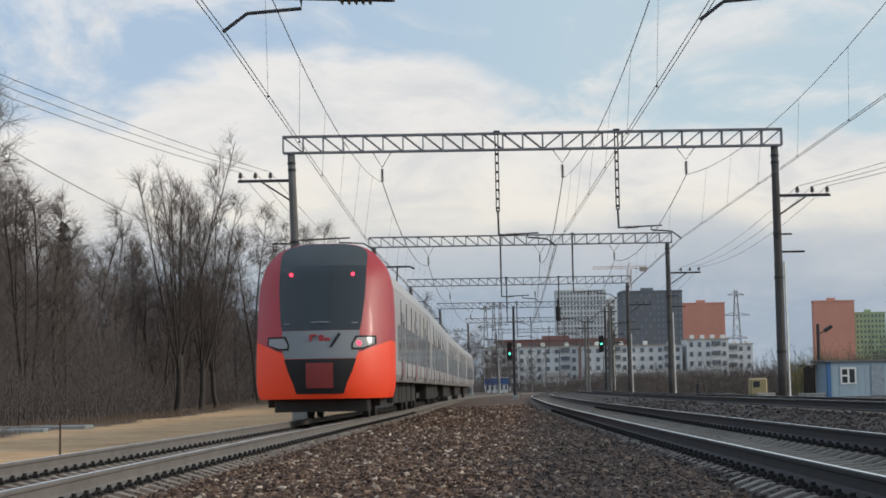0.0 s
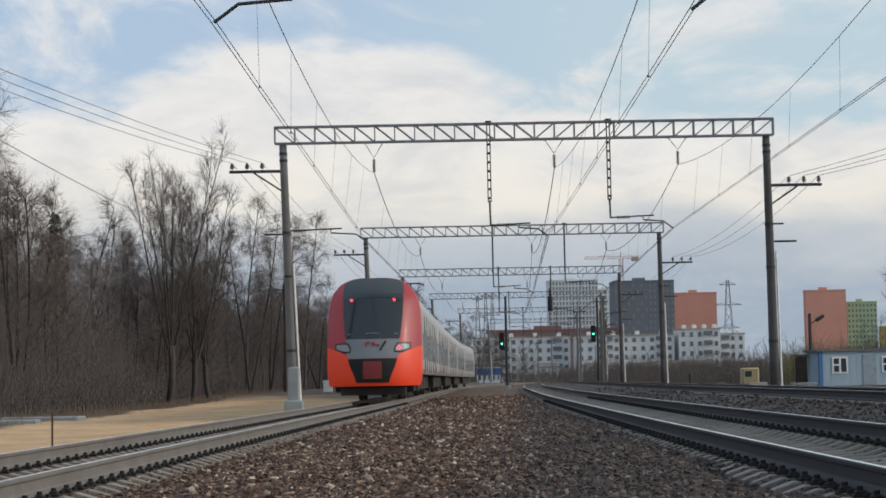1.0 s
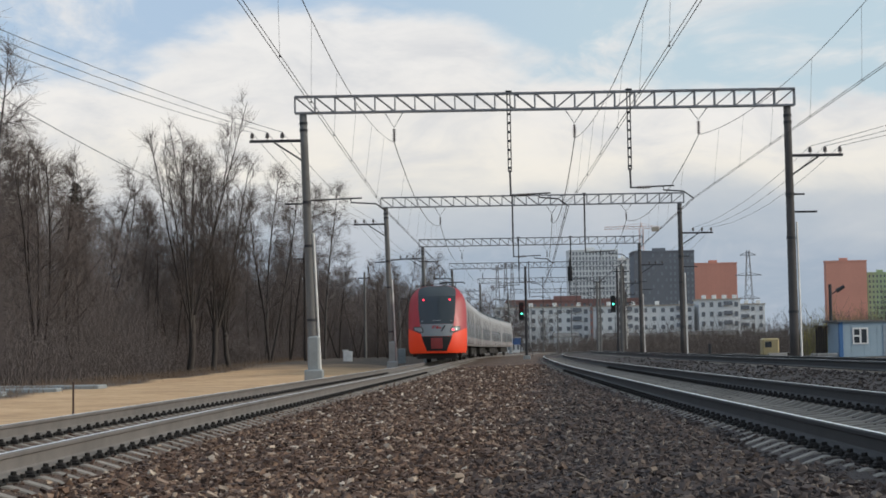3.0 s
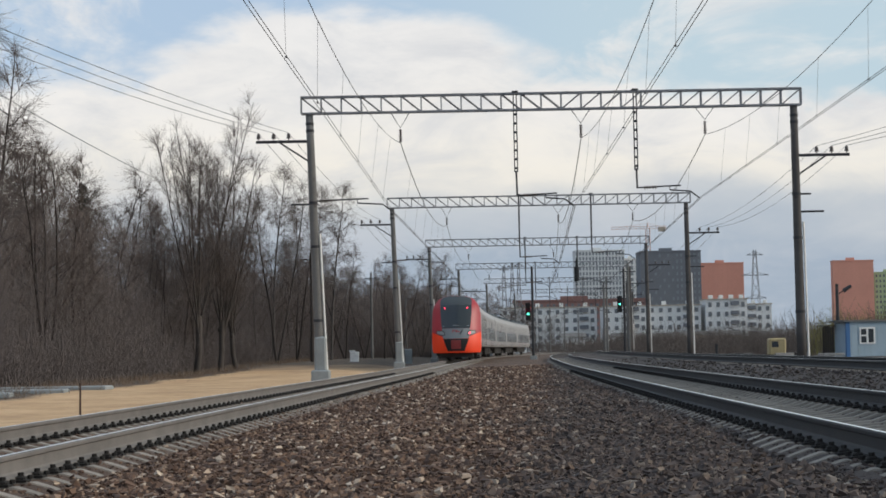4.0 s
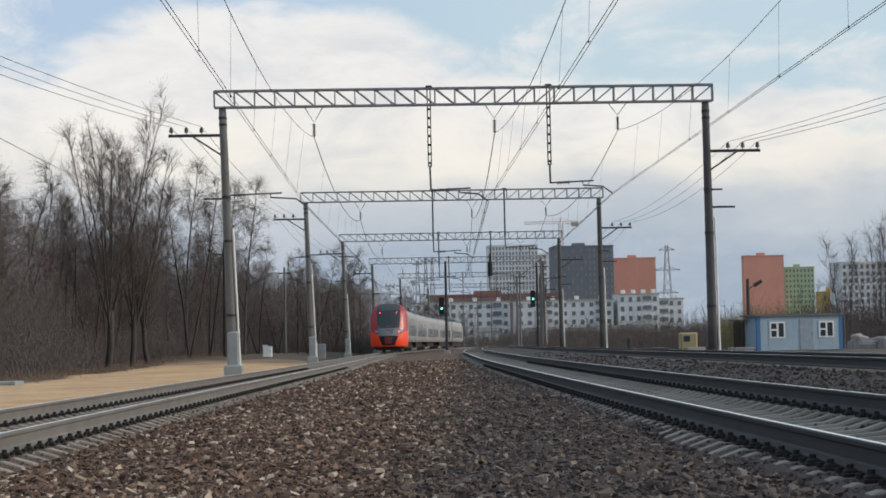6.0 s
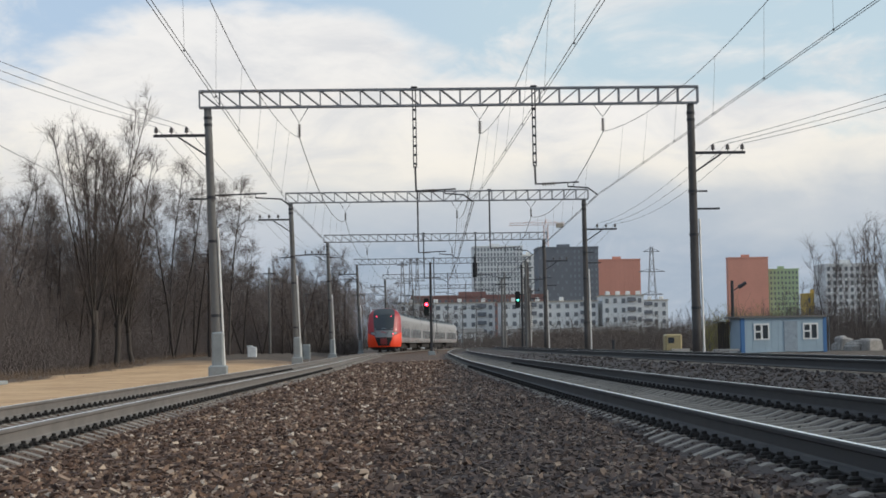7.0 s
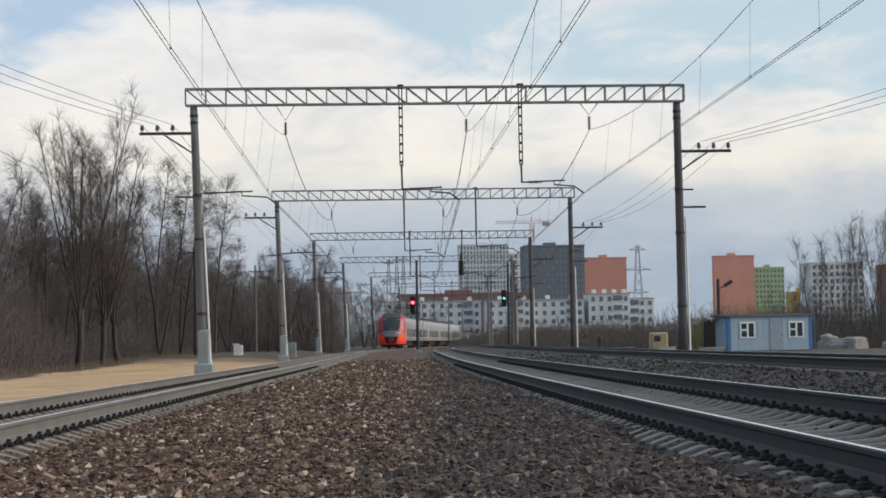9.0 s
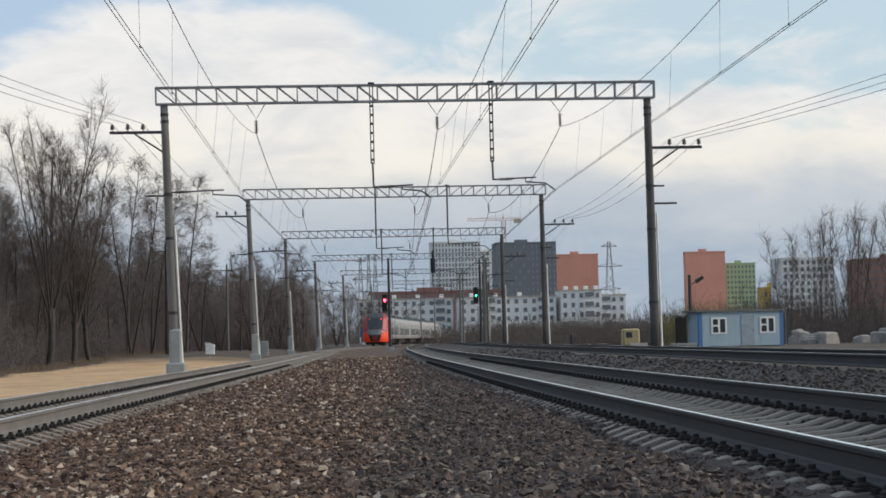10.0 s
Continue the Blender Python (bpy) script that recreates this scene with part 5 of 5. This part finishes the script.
def build_crane():
    c = thing("tower_crane", "red tower crane above the flats, paled for haze", "crane")
    # The red is paled to stand for haze over this distance.
    mat = paint("crane_red_hazed", (0.66, 0.52, 0.49))
    s = Shape()
    lattice_mast(s, 104.3, 950, 0, 59, 1.0, 1.0, 16, 0.17)
    tagged(part("mast", s, mat, c), kind="stuff")
    s = Shape()
    for k in range(9):
        x = 86 + 3.1 * k
        s.tube((x, 950, 59.2), (x + 3.1, 950, 59.2), 0.14, n=4).tube((x, 950, 60.4), (x + 3.1, 950, 60.4), 0.14, n=4).tube((x, 950, 59.2), (x + 1.55, 950, 60.4), 0.10, n=4).tube((x + 1.55, 950, 60.4), (x + 3.1, 950, 59.2), 0.10, n=4)
    tagged(part("jib", s, mat, c), kind="stuff")
    part("counterweight", Shape().chamfered(109.5, 113.0, 949, 951, 57.8, 60.0, 0.2), TAN, c)
    part("tower_head", Shape().tube((104.3, 950, 60), (104.3, 950, 62.2), 0.6, 0.2, n=4).tube((104.3, 950, 62), (92, 950, 60.4), 0.07, n=4).tube((104.3, 950, 62), (111, 950, 60.3), 0.07, n=4), mat, c)


build_crane()


# ---- site hut, yard things ----
def build_cabin():
    hut = thing("site_cabin", "pale blue metal site cabin with two white windows", "cabin", at=pose(29.45, 138.4, -0.42, 0, 0, 10))
    blue = material("cabin_blue", (0.30, 0.39, 0.46), 0.6, spread=0.12, scale=0.8, fine=12, bump=0.05, second=(0.24, 0.31, 0.37), patch=-0.02)
    trim = material("cabin_trim", (0.045, 0.14, 0.32), 0.55, spread=0.1)
    white = material("frame_white", (0.72, 0.72, 0.71), 0.6, spread=0.06)
    w, d, h = 6.42, 2.6, 2.66
    part("wall", Shape().box(0, w, 0, d, 0.15, h), blue, hut)
    part("base", Shape().box(0.02, w - 0.02, 0.02, d - 0.02, -0.1, 0.15), DARK_STEEL, hut)
    part("roof", Shape().box(-0.35, w + 0.12, -0.16, d + 0.12, h, h + 0.13), POLE, hut, "thin grey roof sheet with an overhang")
    for x in (0.0, w):
        part("corner_trim", Shape().box(x - 0.14, x + 0.14, -0.015, 0.2, 0.1, h), trim, hut, "bright blue corner strip")
    part("side_wall", Shape().box(-0.02, 0.0, 0.2, d - 0.05, 0.15, h), blue, hut)
    for k in range(14):
        x = 0.5 * (k + 0.5)
        part("wall_seam", Shape().box(x - 0.012, x + 0.012, -0.012, 0.0, 0.15, h), blue, hut)
    for x in (0.85, 4.68):
        win = part("window", Shape().box(x, x + 1.2, -0.05, 0.02, 1.05, 2.25), white, hut, "white plastic window")
        part("pane", Shape().box(x + 0.12, x + 0.52, -0.06, -0.045, 1.15, 1.60), PANE, win)
        part("pane", Shape().box(x + 0.12, x + 0.52, -0.06, -0.045, 1.72, 2.13), PANE, win)
        part("pane", Shape().box(x + 0.68, x + 1.08, -0.06, -0.045, 1.15, 2.13), PANE, win)
    door = part("door", Shape().chamfered(3.2, 4.25, -0.045, 0.01, 0.2, 2.4, 0.01), material("door_grey", (0.25, 0.30, 0.35), 0.6), hut, "grey-blue metal door")
    part("handle", Shape().tube((4.1, -0.09, 1.15), (4.1, -0.09, 1.35), 0.02), DARK_STEEL, door)
    shed = thing("plank_lean_to", "weathered brown plank lean-to against the cabin", "shed", at=pose(28.0, 140.4, -0.42))
    for k in range(5):
        part("plank", Shape().box(k * 0.17, k * 0.17 + 0.15, 0, 0.04, 0, 2.3 + 0.05 * (k % 3)), BARK, shed)
    part("roof_board", Shape().box(-0.1, 0.95, -0.1, 1.2, 2.38, 2.44), BARK, shed)


build_cabin()


def build_yard():
    lamp = thing("yard_lamp", "dark wooden lamp post with one lamp head", "street lamp", at=pose(31.15, 150, -0.45))
    part("post", Shape().tube((0, 0, 0), (0, 0, 5.8), 0.16, 0.12, 8), DARK_STEEL, lamp)
    part("arm", Shape().tube((0, 0, 4.95), (0.55, 0, 5.3), 0.05), DARK_STEEL, lamp)
    part("lamp_head", Shape().tube((0.5, 0, 5.25), (1.1, -0.05, 5.62), 0.17, 0.13, 8), DARK_STEEL, lamp)
    rng = np.random.default_rng(8)
    for k in range(34):
        x, y = rng.uniform(38.0, 51), rng.uniform(139, 150)
        b = thing("concrete_block", "grey broken concrete block on the ground", "concrete block", "heap of concrete blocks", at=pose(x, y, land(x, y), rng.uniform(-8, 8), rng.uniform(-8, 8), rng.uniform(0, 180)))
        w, d, h = rng.uniform(0.4, 0.9), rng.uniform(0.3, 0.6), rng.uniform(0.35, 1.25)
        part("slab", Shape().chamfered(-w, w, -d, d, 0, h, 0.12), RUBBLE, b)
    for k in range(7):
        x, y = 22.6 + 0.95 * k + rng.uniform(-0.2, 0.2), 137 + rng.uniform(0, 5)
        b = thing("stacked_slabs", "stack of pale concrete slabs beside the track", "slab stack", "slab stacks", at=pose(x, y, land(x, y), 0, 0, rng.uniform(-8, 8)))
        for j in range(int(rng.integers(1, 4))):
            part("slab", Shape().chamfered(-0.9, 0.9, -0.6, 0.6, 0.22 * j, 0.22 * j + 0.18, 0.03), RUBBLE, b, at=pose(rng.uniform(-0.1, 0.1), 0, 0, 0, 0, rng.uniform(-4, 4)))
    y_mat = material("machine_yellow", (0.40, 0.32, 0.17), 0.6, spread=0.15)
    m = thing("compressor_cabin", "faded yellow machine cabin in the yard", "machine", at=pose(25.4, 148, -0.45))
    part("body", Shape().chamfered(0, 1.3, 0, 1.2, 0.4, 1.65, 0.10), y_mat, m)
    part("window", Shape().box(0.2, 0.7, -0.02, 0.03, 0.95, 1.4), PANE, m)
    part("skid", Shape().box(0.05, 1.25, 0.1, 1.1, 0.0, 0.42), DARK_STEEL, m)
    for k in range(9):
        x, y = rng.uniform(20.5, 27.5), rng.uniform(135, 141)
        h = thing("sleeper_pile", "low dark pile of old sleepers", "sleeper pile", "sleeper piles", at=pose(x, y, land(x, y), 0, 0, rng.uniform(-15, 15)))
        for j in range(3):
            part("old_sleeper", Shape().chamfered(-0.7, 0.7, 0.28 * j, 0.28 * j + 0.24, 0, rng.uniform(0.25, 0.55), 0.03), RUBBLE if k % 3 == 0 else BARK, h)
    p = thing("buffer_post", "short dark post in the yard", "post", at=pose(19.6, 136, -0.4))
    part("post", Shape().chamfered(-0.1, 0.1, -0.1, 0.1, 0, 1.25, 0.03), DARK_STEEL, p)
    part("rail", Shape().box(0.1, 2.6, -0.05, 0.05, 0.35, 0.5), DARK_STEEL, p)
    w = thing("white_cabinet", "white trackside cabinet box", "cabinet", at=pose(-7.6, 170, land(-7.6, 170)))
    part("body", Shape().chamfered(-0.35, 0.45, -0.3, 0.3, 0, 0.95, 0.05), material("cabinet_white", (0.75, 0.75, 0.74), 0.6), w)
    part("lid", Shape().box(-0.4, 0.1, -0.35, 0.35, 0.95, 1.1), material("cabinet_lid", (0.7, 0.7, 0.7), 0.6), w)
    for x, y in ((-3.6, 176), (-2.9, 178)):
        c = thing("relay_cabinet", "grey concrete relay cabinet beside the track", "cabinet", "relay cabinets", at=pose(x, y, land(x, y) + 0.1))
        part("body", Shape().chamfered(-0.35, 0.35, -0.3, 0.3, 0, 1.35, 0.06), PLINTH, c)
    st = thing("marker_stake", "thin rusty brown stake in the sand", "stake", at=pose(-8.0, 42.7, -0.6))
    part("rod", Shape().tube((0, 0, 0), (0.01, 0, 0.75), 0.025, 0.022, 6), material("stake_rust", (0.06, 0.035, 0.028), 0.9), st)
    for x, y, turn, w in ((-17.0, 74, 4, 2.6), (-16.8, 80.5, -3, 3.0), (-17.6, 68, 8, 2.4)):
        s = thing("path_slab", "pale concrete slab lying in the sand", "slab", "path slabs", at=pose(x, y, land(x, y) + 0.05, 0, 0, turn))
        part("slab", Shape().chamfered(-w, w, -0.8, 0.8, 0, 0.16, 0.04), PLINTH, s)


build_yard()


# ---- signals ----
def build_signal(x, y, top, head, label, aspects):
    """A mast with a lamp head towards the camera; each lamp is a drum, lit on one side and dark on the other."""
    g = thing("railway_signal", label, "signal", "railway signals", at=pose(x, y, -0.2))
    part("mast", Shape().tube((0, 0, 0), (0, 0, top), 0.14, 0.10, 10), DARK_STEEL, g)
    part("foot", Shape().chamfered(-0.3, 0.3, -0.3, 0.3, -0.2, 0.35, 0.05), PLINTH, g)
    part("backboard", Shape().chamfered(-0.62, -0.18, -0.10, 0.05, head - 0.75, head + 0.75, 0.06), BLACK, g, "black lamp head")
    part("bracket", Shape().box(-0.25, 0.1, -0.04, 0.04, head - 0.55, head - 0.48).box(-0.25, 0.1, -0.04, 0.04, head + 0.48, head + 0.55), DARK_STEEL, g)
    part("ladder", Shape().tube((0.25, 0.1, 0.2), (0.18, 0.1, head + 0.6), 0.02).tube((0.5, 0.1, 0.2), (0.43, 0.1, head + 0.6), 0.02), DARK_STEEL, g)
    lamps = []
    for dz, mat in aspects:
        s = Shape().tube((0, -0.05, 0), (0, -0.10, 0), 0.13 if mat is SIGNAL_RED else 0.09, 0.12 if mat is SIGNAL_RED else 0.08, n=12, slot=0)
        s.tube((0, 0.05, 0), (0, -0.05, 0), 0.145, n=12, slot=1)
        lamp = part("lamp_drum", s, [mat, BLACK], g, "coloured signal lamp", at=pose(-0.40, -0.22, head + dz))
        lamps.append(lamp)
        part("hood", Shape().loft([[(-0.40 + 0.15 * math.cos(a), yy, head + dz + 0.15 * math.sin(a)) for a in np.linspace(0.2, 2.94, 8)] for yy in (-0.1, -0.42)], closed=False, caps=False), BLACK, g)
    return lamps


NEAR_SIGNAL = build_signal(8.05, 165, 8.0, 4.15, "signal mast between the tracks, turning from green to red", ((0.22, SIGNAL_RED), (-0.22, SIGNAL_GREEN)))
build_signal(16.42, 170, 7.9, 4.75, "signal mast showing green beside the outer track", ((-0.02, SIGNAL_GREEN),))


def signal_motions():
    """The lamps turn about their upright axis: the green one away, the red one in."""
    for lamp, first, last in ((NEAR_SIGNAL[0], 180, 0), (NEAR_SIGNAL[1], 0, -180)):
        at = lamp.matrix_basis.translation.copy()
        rows = [(0.0, first), (6.6, first)] + [(6.6 + 0.1 * k, first - 45 * k) for k in range(1, 5)] + [(10.0, last)]
        walk(lamp, [(t, pose(at.x, at.y, at.z, 0, 0, turn)) for t, turn in rows])


# masts that stand beyond the third gantry
for x, y, top in ((17.4, 176, 8.6), (16.0, 186, 7.4), (18.8, 215, 9.0), (24.5, 250, 8.0), (29, 290, 8.4), (19.0, 330, 8.0), (22.5, 345, 8.0), (27.5, 380, 9.0), (35, 400, 9.0), (40, 420, 8), (-7.2, 205, 9.5), (-4.0, 232, 8.0)):
    m = thing("line_mast", "slim grey line mast beside the tracks", "mast", "line masts", at=pose(x, y, -0.3))
    part("shaft", Shape().tube((0, 0, 0), (0, 0, top), 0.15, 0.09, 8), POLE, m)
    part("crossarm", Shape().box(-0.7, 0.7, -0.05, 0.05, top - 0.7, top - 0.6), DARK_STEEL, m)


def motions():
    signal_motions()
    for i, car in enumerate(TRAIN):
        walk(car, train_rows(i))


motions()
